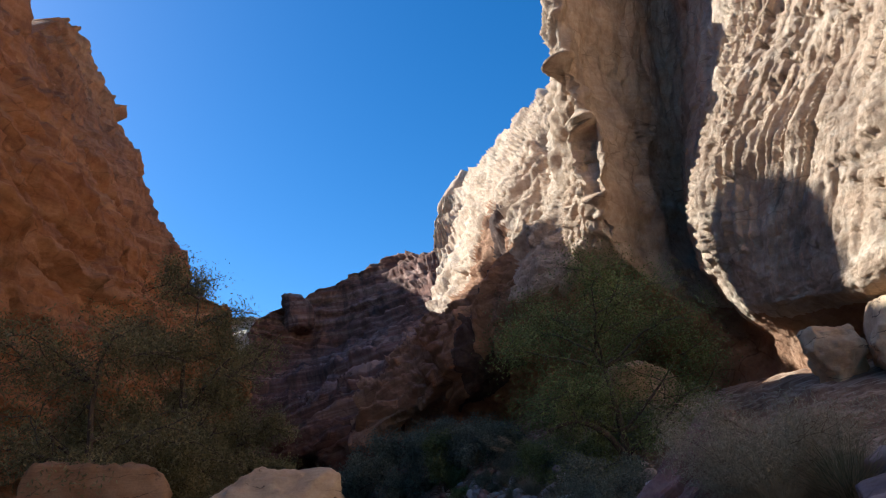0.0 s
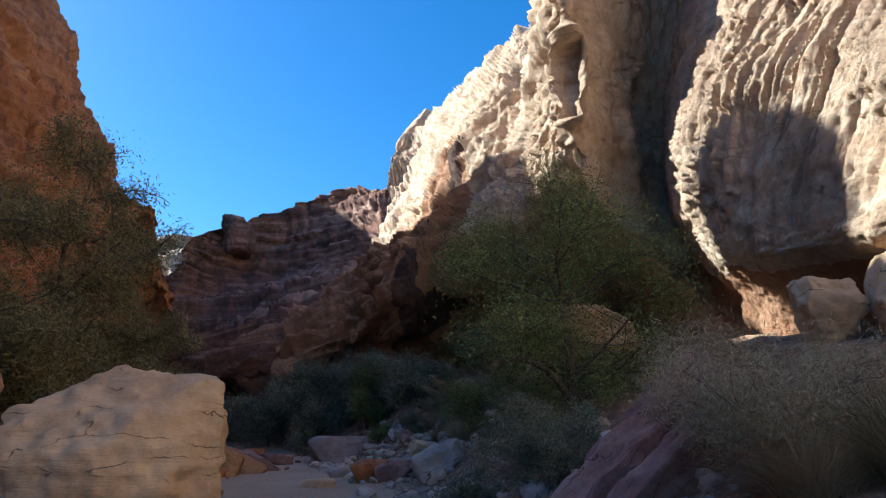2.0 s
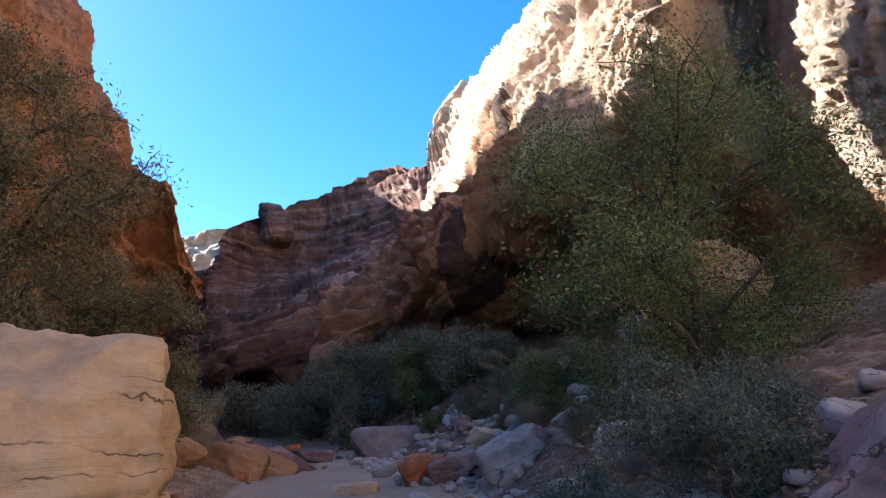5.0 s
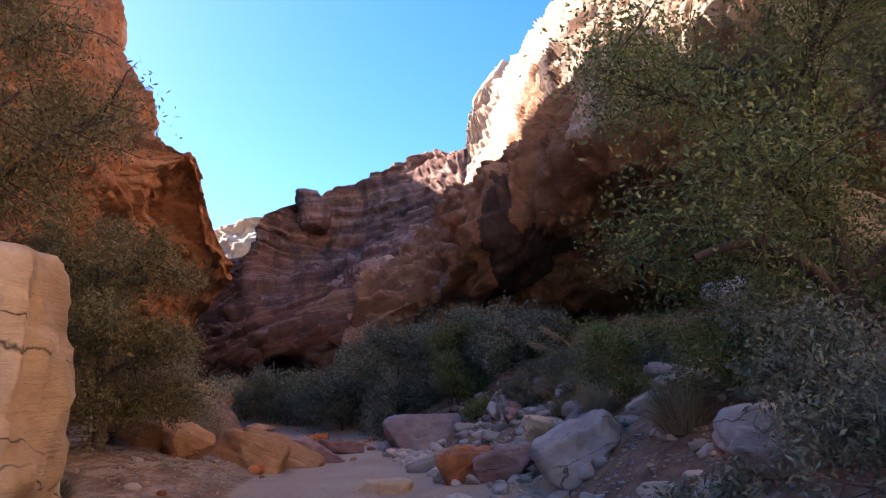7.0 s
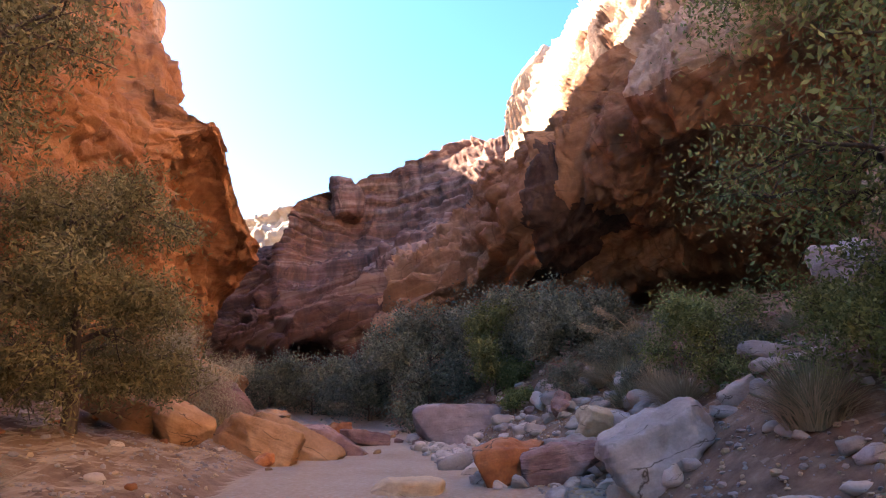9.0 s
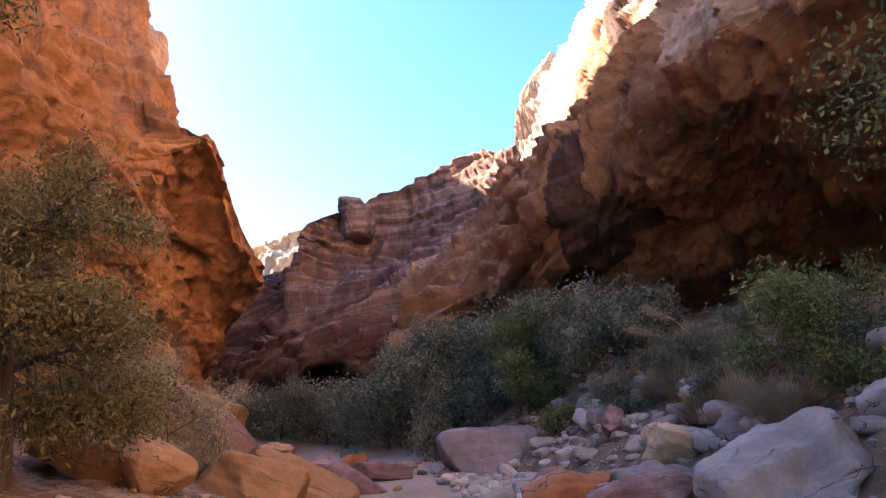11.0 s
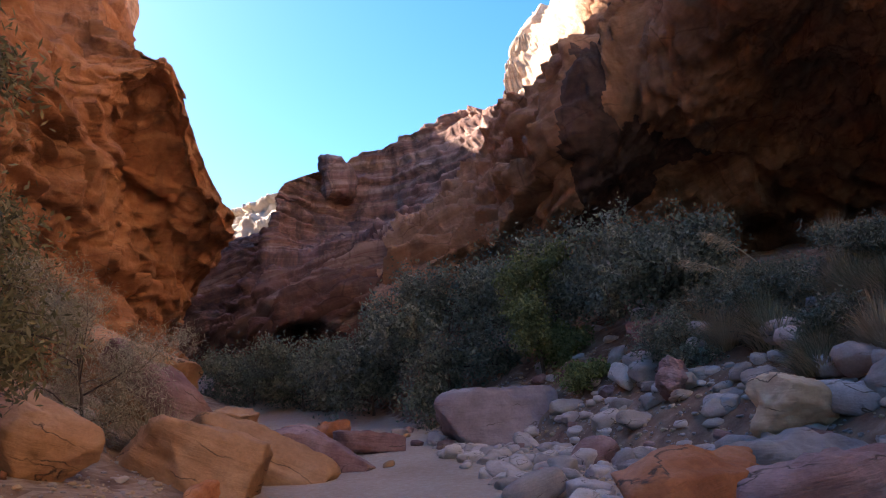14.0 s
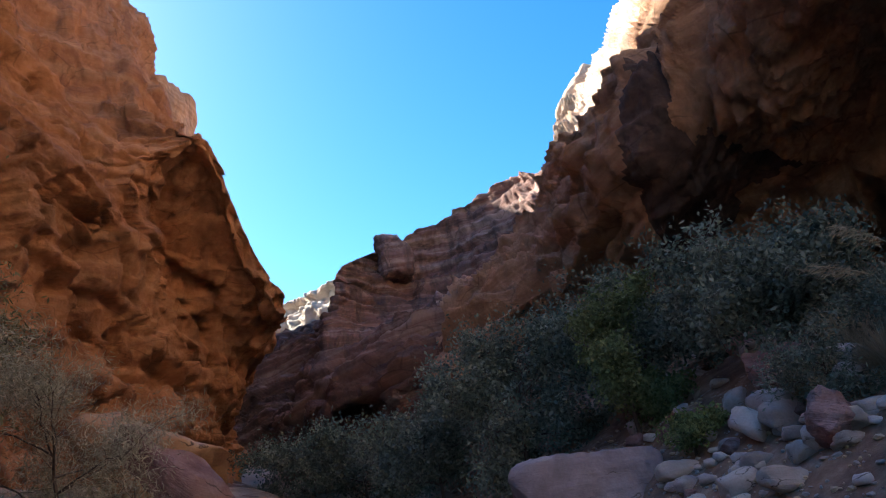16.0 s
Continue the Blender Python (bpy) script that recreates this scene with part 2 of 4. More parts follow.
def leaf_material(name, dark, light, trans=0.25):
    m, nt, bsdf = material(name, 0.65)
    rnd = node(nt, "ShaderNodeNewGeometry").outputs["Random Per Island"]
    patch = noise_tex(nt, mapped(nt, (1, 1, 1)), 1.3, 3, 0.6)
    both = node(nt, "ShaderNodeMath", {0: rnd, 1: patch}, operation="ADD").outputs[0]
    half = node(nt, "ShaderNodeMath", {0: both, 1: 0.5}, operation="MULTIPLY").outputs[0]
    col = ramp(nt, half, [(0.2, dark), (0.75, light)])
    nt.links.new(col, bsdf.inputs["Base Color"])
    tr = node(nt, "ShaderNodeBsdfTranslucent", {"Color": col})
    ms = node(nt, "ShaderNodeMixShader", {0: trans, 1: bsdf.outputs[0], 2: tr.outputs[0]})
    nt.links.new(ms.outputs[0], nt.nodes["Material Output"].inputs["Surface"])
    return m


LEAF_OLIVE = leaf_material("olive_leaf", (0.10, 0.09, 0.04), (0.27, 0.23, 0.11))
LEAF_GREEN = leaf_material("green_leaf", (0.075, 0.10, 0.035), (0.27, 0.31, 0.115))
LEAF_GREY = leaf_material("grey_green_leaf", (0.08, 0.095, 0.07), (0.23, 0.25, 0.18))
LEAF_BRIGHT = leaf_material("yellow_green_leaf", (0.08, 0.105, 0.04), (0.20, 0.22, 0.09))
LEAF_DRY = leaf_material("dry_twig", (0.21, 0.185, 0.115), (0.47, 0.42, 0.29), 0.2)
GRASS = leaf_material("grass_blade", (0.10, 0.11, 0.06), (0.28, 0.27, 0.17), 0.2)
STRAW = leaf_material("straw", (0.30, 0.24, 0.15), (0.46, 0.38, 0.25), 0.2)


def bark_material():
    m, nt, bsdf = material("bark", 0.95)
    at = mapped(nt, (6, 6, 1.2))
    nt.links.new(ramp(nt, noise_tex(nt, at, 2, 6, 0.7), [(0.35, (0.05, 0.035, 0.028)), (0.65, (0.16, 0.12, 0.09))]), bsdf.inputs["Base Color"])
    nt.links.new(node(nt, "ShaderNodeBump", {"Height": noise_tex(nt, at, 4, 6, 0.7), "Strength": 0.8, "Distance": 0.03}).outputs["Normal"], bsdf.inputs["Normal"])
    return m


BARK = bark_material()


# ---- mesh helpers ----
def mesh_from(name, verts, faces, mat, smooth=True):
    me = bpy.data.meshes.new(name)
    verts = np.asarray(verts, dtype=np.float32)
    faces = np.asarray(faces, dtype=np.int32)
    me.vertices.add(len(verts))
    me.vertices.foreach_set("co", verts.ravel())
    n = faces.shape[1]
    me.loops.add(faces.size)
    me.loops.foreach_set("vertex_index", faces.ravel())
    me.polygons.add(len(faces))
    me.polygons.foreach_set("loop_start", np.arange(0, faces.size, n, dtype=np.int32))
    me.polygons.foreach_set("use_smooth", np.full(len(faces), smooth))
    me.update(calc_edges=True)
    me.validate()
    me.materials.append(mat)
    return me


def grid_faces(nu, nv):
    i = np.arange(nu * nv).reshape(nu, nv)
    return np.stack([i[:-1, :-1], i[1:, :-1], i[1:, 1:], i[:-1, 1:]], -1).reshape(-1, 4)


def spline(ctrl, t):
    """Catmull-Rom along the first axis of ctrl at the parameters t."""
    n = len(ctrl)
    i = np.clip(np.floor(t).astype(int), 0, n - 2)
    f = (t - i).reshape(-1, *([1] * (ctrl.ndim - 1)))
    p0, p1, p2, p3 = (ctrl[np.clip(i + k, 0, n - 1)] for k in (-1, 0, 1, 2))
    return 0.5 * (2 * p1 + (p2 - p0) * f + (2 * p0 - 5 * p1 + 4 * p2 - p3) * f ** 2 + (3 * p1 - p0 - 3 * p2 + p3) * f ** 3)


def part(name, me, parent=None, label=""):
    ob = new(name, me)
    if parent:
        ob.parent = parent
    return tagged(ob, label)


def cliff(name, stations, out, nu, nv, relief, mat, label, lower=None, contact=None, dense=None, stain=None):
    """A rock wall lofted through profiles from foot to rim, with a plateau behind the rim and a buried back."""
    ctrl = np.array(stations, dtype=float)
    back = np.array(out, dtype=float)
    n = len(ctrl)
    u = np.linspace(0, n - 1, nu)
    k = ctrl.shape[1]
    v = np.linspace(0, k - 1, nv)
    if dense:
        u = np.interp(np.linspace(0, 1, nu), *dense[0])
        v = np.interp(np.linspace(0, 1, nv), *dense[1])
    P = spline(np.swapaxes(spline(ctrl, u), 0, 1), v)
    P = np.swapaxes(P, 0, 1)
    O = spline(back, u)
    du = np.gradient(P, axis=0)
    dv = np.gradient(P, axis=1)
    N = np.cross(du, dv)
    N /= np.linalg.norm(N, axis=-1, keepdims=True) + 1e-9
    side = np.sign(-(N[..., :2] * O[:, None, :]).sum(-1).mean())
    N *= side
    P = P + N * relief(P, N, u[:, None] + 0 * v, v[None, :] + 0 * u[:, None])[..., None]
    rim = P[:, -1]
    far3 = np.concatenate([O, np.zeros((nu, 1))], 1)
    extra = []
    for dist, up in ((1.5, 0.25), (4, 0.6), (9, 1.0), (20, 2.0), (60, 4.0)):
        q = rim + far3 * dist
        q[:, 2] += up + 0.5 * fbm(q / 5.0, 41, 3) * min(1, dist / 4)
        extra.append(q)
    low = extra[-1].copy()
    low[:, 2] = -6
    extra.append(low)
    foot = P[:, :1].copy()
    foot[..., 2] -= 5
    P = np.concatenate([foot, P, np.stack(extra, 1)], 1)
    f = grid_faces(nu, P.shape[1])
    if side < 0:
        f = f[:, ::-1]
    me = mesh_from(name, P.reshape(-1, 3), f, mat)
    if lower:
        me.materials.append(lower)
        below = np.zeros((nu, P.shape[1]), bool)
        below[:, :nv + 1] = np.concatenate([np.ones((nu, 1), bool), contact(P[:, 1:nv + 1], u[:, None] + 0 * v, v[None, :] + 0 * u[:, None])], 1)
        kind = below.astype(np.int32)
        if stain:
            me.materials.append(stain[0])
            kind[:, 1:nv + 1][stain[1](P[:, 1:nv + 1], u[:, None] + 0 * v, v[None, :] + 0 * u[:, None])] = 2
        me.polygons.foreach_set("material_index", kind[:-1, :-1].ravel())
    return tagged(new(name, me), label, "cliff", kind="structure")


# ---- the canyon's walls ----
LEFT = [
    [(-13, -22, 1), (-13.5, -22, 7), (-15, -22, 14), (-17, -22, 22), (-20, -22, 32), (-23, -22, 36)],
    [(-11.5, 3, 1), (-12, 3, 7), (-13.8, 3, 14), (-16, 3, 22), (-19, 3, 26), (-22, 3, 29)],
    [(-10.8, 20, 1.2), (-11, 20, 6), (-13, 20.5, 13), (-16, 21, 20), (-19, 22, 25), (-22, 23, 29)],
    [(-12.5, 30, 1.2), (-12.6, 30.2, 5.5), (-13.8, 30.5, 10.5), (-16, 31, 17), (-19.5, 31.5, 24), (-22.5, 32.5, 29.8)],
    [(-15.6, 38.0, 1.5), (-15.8, 37.6, 6), (-14.9, 37, 10), (-15.6, 37, 13), (-19.6, 37.5, 18), (-26, 41, 37)],
    [(-17.6, 44, 2), (-18.0, 44, 7), (-16.7, 43.0, 10.2), (-13.5, 40.2, 13.1), (-17.7, 41.0, 17.0), (-28, 49, 36)],
    [(-19.4, 50, 2.5), (-18.9, 50.5, 6.5), (-15.3, 48.2, 8.9), (-18.4, 48.6, 11.4), (-22.5, 50, 14.5), (-29, 57, 29)],
    [(-24, 55, 2.5), (-24.5, 56, 7), (-24, 56.5, 10), (-25, 56.5, 12), (-27, 57, 13.5), (-34, 66, 31)],
    [(-38, 58, 3), (-38, 59, 7), (-38.5, 60, 10), (-39, 60, 12), (-41, 62, 14), (-44, 80, 34)],
]
LEFT_OUT = [(-1, 0)] * 5 + [(-1, 0.1), (-0.9, 0.2), (-0.9, 0.2), (-0.9, 0.3)]


def left_relief(P, N, u, v):
    q = P + 1.2 * fbm(P / 6.0, 5, 2)[..., None]
    block = fbm(q * (0.16, 0.16, 0.28), 11, 4, True)
    ledge = layers(P[..., 2] + 0.25 * P[..., 1] + 0.9 * fbm(P / 5.0, 3, 3), 1.7, 9)
    slant = np.stack([P[..., 0] * 0.15, (P[..., 1] - 0.7 * P[..., 2]) * 0.13, (P[..., 2] + 0.5 * P[..., 1]) * 0.2], -1)
    broken = plates(fbm(slant, 13, 4), 3.0)
    chips = plates(fbm(P * (0.9, 0.9, 1.3), 23, 3), 3.0)
    cut = np.stack([P[..., 0], P[..., 1], P[..., 2] + 0.45 * P[..., 1]], -1) + 0.25 * fbm(P / 1.5, 33, 3)[..., None]
    calm = 1 - 0.65 * np.exp(-((u - 5) / 0.6) ** 2 - ((v - 3) / 0.8) ** 2)
    return -0.95 + calm * (0.28 * block + 0.95 * broken + 0.22 * ledge + 0.08 * chips + 0.42 * facets(cut * (0.3, 0.3, 0.55), 37) + 0.16 * facets(cut * (0.9, 0.9, 1.6), 39) + 0.06 * fbm(P / 0.3, 31, 3))


cliff("wall_left", LEFT, LEFT_OUT, 520, 300, left_relief, MAT_LEFT,
      "tall orange-red sandstone canyon wall in shade with ledges and dark streaks")

RIGHT = [
    [(13, -22, 2), (13.5, -22, 5), (12.5, -22, 7), (12.5, -22, 10), (13, -22, 15), (14, -22, 22), (17, -22, 36)],
    [(12.8, 6, 2), (13.8, 6, 4.5), (12.4, 6, 6.5), (12.6, 6, 9), (13.2, 6, 14), (14, 6, 22), (17, 6, 36)],
    [(11.8, 16.5, 2.2), (12, 17, 4.0), (9.9, 17, 5.0), (11.0, 16.5, 8), (12.2, 16.8, 12), (13.6, 18, 20), (17, 19, 36)],
    [(11.2, 21.5, 2.2), (10.4, 22.2, 4.2), (8.9, 22.7, 5.8), (8.6, 22.2, 8.1), (9.7, 22.3, 12.3), (10.9, 22.5, 16.1), (14.4, 24, 34)],
    [(11, 25.5, 2.2), (10.9, 27, 5), (10.6, 29.5, 7.5), (10.6, 31, 10), (10.7, 31.5, 14), (11.2, 31.5, 18), (14, 32, 34)],
    [(10.5, 27.5, 2.2), (10.2, 28, 5), (8.0, 26.5, 7.4), (6.3, 25.0, 9.6), (6.2, 24.8, 13.8), (6.3, 24.8, 18.2), (9.2, 27, 34)],
    [(10, 29.5, 2.2), (9.3, 30, 5), (7.5, 28, 7.0), (5.9, 26, 9.2), (6.0, 25.6, 12.2), (5.5, 25.6, 18.5), (7.5, 28, 32)],
    [(11.5, 36, 2.6), (10.8, 36, 5.2), (7, 34, 6.9), (3.6, 31.7, 8.8), (4.9, 32, 11.6), (6.5, 36, 17), (9.5, 45, 29)],
    [(9.5, 45, 3.0), (8.5, 44.5, 5.2), (4.6, 40, 6.6), (1.7, 36.7, 8.6), (2.8, 38.7, 14), (5.5, 46, 23), (7.5, 58, 33.5)],
    [(4, 52, 3.0), (3, 50, 4.6), (0.3, 42.5, 5.2), (-0.9, 38.6, 7.6), (0.9, 42, 13.5), (2.5, 55, 24), (2, 77, 38)],
    [(-4.5, 54, 2.8), (-4.6, 50, 4.2), (-4.6, 44, 5.6), (-3.8, 43.5, 7.4), (-2.6, 51, 12.3), (-2.1, 72, 24), (-1.6, 94, 44)],
    [(-9.5, 57.6, 2.4), (-9.2, 53, 3.6), (-9.0, 45.8, 4.6), (-8.9, 47.0, 6.2), (-8.0, 58, 11.2), (-7.2, 77, 20.3), (-6.0, 90, 37.3)],
]


def dip(P):
    """Height above the beds of the lower slab, which rise towards the overhang."""
    return P[..., 2] - 0.25 * P[..., 0] + 0.16 * P[..., 1]


RIGHT_OUT = [(1, 0)] * 4 + [(1, 0.1), (1, 0.1), (1, 0.2), (0.9, 0.4), (0.7, 0.7), (0.5, 0.85), (0.3, 0.95), (0.1, 1)]


def right_relief(P, N, u, v):
    q = P + 0.8 * fbm(P / 4.0, 55, 2)[..., None]
    block = fbm(q * (0.2, 0.2, 0.15), 61, 4, True)
    flute = fbm(np.stack([(P[..., 0] - 0.4 * P[..., 2]) * 0.5, (P[..., 1] + 0.6 * P[..., 2]) * 0.5, P[..., 2] * 0.06], -1), 71, 4, True)
    high = np.clip((v - 2.4) / 0.8, 0, 1)
    ledge = layers(P[..., 2] + 0.7 * fbm(P / 5.0, 63, 3), 1.9, 19)
    far = np.clip((u - 8.3) / 1.5, 0, 1)
    along = P[..., 1] + 0.22 * P[..., 2] + 0.06 * fbm(P / 1.7, 79, 2)
    groove = fbm(np.stack([0 * along, along * 1.5, P[..., 2] * 0.06], -1), 73, 4)
    near = np.clip((5.0 - u) / 0.8, 0, 1)
    curtain = fbm(np.stack([0 * along, along * 5.5 + 0.1 * fbm(P / 0.8, 89, 2), P[..., 2] * 0.2], -1), 75, 3, True)
    knobs = fbm((P + 0.06 * fbm(P / 0.3, 93, 2)[..., None]) * (7.0, 7.0, 5.2), 77, 2)
    holed = np.clip((fbm(P / 2.4, 95, 2) + 0.08) / 0.2, 0, 1)
    holes = np.clip((knobs - 0.42) / 0.1, 0, 1) * holed
    face = np.clip((v - 2.0) / 0.7, 0, 1)
    slant = np.stack([(P[..., 0] - 0.4 * P[..., 2]) * 0.35, (P[..., 1] + 0.6 * P[..., 2]) * 0.35, P[..., 2] * 0.1], -1)
    fins = facets(slant * (2.2, 2.2, 2.2) + 0.2 * fbm(P / 1.2, 87, 3)[..., None], 97)
    calm = 1 - 0.75 * np.exp(-((u - 5.0) / 0.4) ** 2)
    cave = np.clip((u - 5.6) / 0.8, 0, 1) * (1 - far) * np.clip((4.6 - v) / 0.8, 0, 1)
    broken = 0.45 * facets(slant * 0.9 + 0.25 * fbm(P / 2.0, 69, 3)[..., None], 57) + 0.12 * facets(slant * 3.0, 59)
    return calm * (cave * broken + (0.4 + 0.2 * far - 0.22 * near) * block - 0.3 - 0.9 * far + (0.8 - 0.6 * near - 0.2 * far) * flute * high + (0.1 + 0.3 * far) * ledge + 1.1 * far * (1 - 0.7 * np.clip(v - 4.0, 0, 1)) * (layers(dip(P) + 0.5 * fbm(P / 6.0, 65, 3), 1.9, 27) + 0.45 * layers(dip(P), 0.6, 28))
            + 0.11 * groove * near * face + 0.13 * curtain * near * face - 0.24 * holes * near * face
            + 0.35 * plates(fbm(slant, 83, 4), 3.0) * (1 - 0.7 * near) + 0.05 * plates(fbm(P * (1.1, 1.1, 1.4), 85, 3), 3.0) * (1 - 0.75 * near) + 0.15 * fins * (1 - near) + 0.09 * facets(slant * 5.5, 99) * (1 - near) - 0.45 * np.clip((u - 5.2) / 0.8, 0, 1) * (1 - far)
            + (0.08 - 0.04 * near) * fbm(P / 0.8, 81, 4) + (0.065 - 0.02 * near) * fbm(P / 0.2, 91, 3))


def shaded_underside(P, u, v):
    """The brown rock under the pale sandstone, its colour darkened for shade; its top wavers along the wall."""
    top = np.interp(u, (0, 2, 4.5, 6, 7, 8, 9, 10, 11), (1.2, 1.5, 1.8, 2.5, 3.2, 4.0, 4.7, 4.6, 4.2))
    return v < top + 0.22 * fbm(P / 2.0, 501, 4)


def water_stain(P, u, v):
    """Black streaks that water has left down the lip of the overhang."""
    n = 0.22 * fbm(P / 2.5, 511, 4)
    wide = np.interp(v, (1.8, 3, 4.6), (0.6, 0.24, 0.07))
    return (np.abs(u - 8.55 + 0.12 * (v - 3) + n) < wide) & (v > 2.2 + n) & (v < 4.5 + n)


cliff("wall_right", RIGHT, RIGHT_OUT, 900, 360, right_relief, MAT_RIGHT,
      "overhanging tan sandstone canyon wall with fluted sunlit face and dark hollow beneath", MAT_SHADED_LOWER, shaded_underside,
      (((0, 0.02, 0.06, 0.46, 1), (0, 0.8, 1.6, 4.4, 11)), ((0, 0.3, 0.9, 1), (0, 2, 5, 6))), (MAT_STREAK, water_stain))

# butte added behind the left rim to cast shade on the far and right walls
SHADE_BUTTE = [
    [(-59, 8, 20), (-60, 8, 34), (-63, 8, 46)],
    [(-59, 36, 20), (-60, 36, 38), (-63, 36, 51)],
    [(-59, 52, 20), (-60, 52, 40), (-63, 52, 55)],
    [(-59, 80, 20), (-60, 80, 42), (-63, 80, 60)],
    [(-60, 103, 20), (-62, 103, 44), (-66, 103, 68)],
    [(-70, 119, 20), (-71, 119, 48), (-73, 119, 76)],
]
cliff("wall_shade_butte", SHADE_BUTTE, [(-1, 0)] * 5 + [(-1, -0.3)], 160, 80, lambda P, N, u, v: 1.2 * fbm(P / 6.0, 221, 4), MAT_LEFT,
      "high red sandstone butte added behind the canyon's rim to shade the walls opposite")

FAR = [
    [(-7, 52, 2.4), (-6.8, 50.5, 4.0), (-6, 48, 5.2), (-5.5, 51, 7), (-5.2, 63, 12.0), (-4.5, 79, 21), (-2.5, 93, 36)],
    [(-9.5, 58, 2.4), (-9.2, 53.5, 3.6), (-9.2, 46.4, 4.6), (-9.2, 48, 6.1), (-8.6, 58.5, 10.9), (-7.8, 77.5, 20), (-8.6, 92, 33.4)],
    [(-15.5, 57.5, 2.4), (-15.0, 54, 3.2), (-14.2, 47.6, 3.9), (-14.9, 51, 6.2), (-15.8, 66, 11), (-14.5, 86, 21.5), (-13.2, 96.5, 34.3)],
    [(-19.5, 56.5, 2.6), (-19.6, 56.4, 3.8), (-20, 56.5, 5.0), (-20.5, 60, 7), (-21.4, 76, 12.5), (-22, 93, 21.5), (-21, 97.5, 32.9)],
    [(-23, 59.5, 3), (-23.5, 60, 4.2), (-24, 61, 5.4), (-25, 66, 8), (-27, 80, 14), (-28, 91, 20.5), (-27.8, 94, 28.5)],
    [(-26.5, 63, 3.4), (-27.5, 65, 5.5), (-28, 67, 7.6), (-28.8, 72, 10.5), (-30, 80, 15), (-30.9, 83.5, 19), (-31.0, 85, 23.3)],
    [(-33, 72, 4), (-34, 75, 8), (-34.5, 78, 11), (-35, 82, 14), (-36, 86, 17.0), (-37, 90, 19.5), (-38, 94, 22)],
    [(-60, 80, 5), (-60, 84, 10), (-61, 88, 14), (-62, 94, 17), (-63, 100, 20), (-64, 106, 23), (-65, 112, 25)],
]
FAR_OUT = [(0.3, 0.95), (0.2, 1), (0.1, 1), (0, 1), (0, 1), (0, 1), (-0.1, 1), (-0.1, 1)]


def far_relief(P, N, u, v):
    z = P[..., 2] + 0.5 * fbm(P / 9.0, 103, 3)
    cell = fbm(P * (0.22, 0.22, 0.1), 107, 3, True)
    low = np.clip((4.3 - v) / 1.0, 0, 1)
    tilted = layers(dip(P) + 0.5 * fbm(P / 6.0, 65, 3), 1.9, 27) + 0.45 * layers(dip(P), 0.6, 28)
    return -0.7 + (1 - low) * (1.25 * layers(z, 2.1, 29) + 0.5 * layers(z, 0.7, 37)) + 1.15 * low * tilted + 0.6 * cell + 0.5 * plates(fbm(P * (0.5, 0.5, 0.8), 113, 3), 3.0) + 0.2 * fbm(P / 1.0, 111, 4)


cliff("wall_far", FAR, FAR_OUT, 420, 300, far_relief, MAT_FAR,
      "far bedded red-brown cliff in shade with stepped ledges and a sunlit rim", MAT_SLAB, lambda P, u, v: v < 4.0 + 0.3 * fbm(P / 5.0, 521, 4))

MESA = [
    [(-90, 120, 6), (-90, 124, 15), (-90, 128, 21), (-90, 133, 30)],
    [(-62, 112, 6), (-62, 117, 15), (-62, 121, 22), (-62, 126, 33)],
    [(-50, 108, 6), (-50, 112, 15), (-50, 116, 22), (-50, 121, 33.5)],
    [(-40, 106, 6), (-40, 110, 15), (-40, 114, 22), (-40, 120, 33)],
    [(-20, 112, 6), (-20, 116, 15), (-20, 120, 22), (-20, 126, 31)],
]


def mesa_relief(P, N, u, v):
    return 0.9 * layers(P[..., 2] + 0.5 * fbm(P / 9.0, 203, 3), 2.2, 53) + 0.9 * fbm(P / 3.0, 211, 4, True)


cliff("wall_mesa", MESA, [(0, 1)] * 5, 220, 120, mesa_relief, MAT_MESA, "distant pale sunlit mesa closing the canyon's end")
# knob boulder on the far rim and the leaning pinnacle are things of their own further down


# ---- ground ----
def bed_x(y):
    return np.interp(y, (-30, 0, 8, 15, 21, 26, 31, 36, 44, 52, 60, 75), (2.5, 2.0, 1.3, 0.2, -1.6, -3.2, -5.2, -7.2, -11, -17, -23, -32))


def ground_z(x, y):
    x, y = np.asarray(x, float), np.asarray(y, float)
    base = np.interp(y, (-30, 0, 6, 11, 15, 20, 23.5, 30, 40, 52, 62, 90, 130), (0.2, 0.1, 0.0, -0.1, -0.22, -0.42, -0.06, 0.02, 0.3, 1.6, 3.0, 5.0, 6.0))
    edge_r = np.interp(y, (0, 8, 12, 18, 23, 27, 31, 36, 44, 52, 60, 75), (3.4, 2.9, 2.7, 1.9, 1.1, 0.3, -1.5, -4.0, -8.5, -14.5, -20.5, -29))
    edge_l = np.interp(y, (0, 8, 14, 18, 23, 27, 31, 36, 44, 52, 60, 75), (-1.5, -1.8, -2.6, -3.1, -4.3, -5.4, -7.0, -9.2, -13.5, -19.5, -25.5, -35))
    r = np.maximum(x - edge_r, 0)
    l = np.maximum(edge_l - x, 0)
    p = np.stack([x, y, 0 * x], -1)
    right = np.interp(y, (0, 10, 15, 19), (2.6, 2.8, 4.0, 4.7)) * (1 - np.exp(-0.165 * r))
    left = 2.6 * (1 - np.exp(-0.17 * l))
    bank = np.clip((r + l) / 2.0, 0, 1)
    return base + right + left + 0.04 * fbm(p / 1.6, 301, 3) + bank * (0.16 * fbm(p / 1.1, 311, 4) + 0.05 * fbm(p / 0.35, 317, 3))


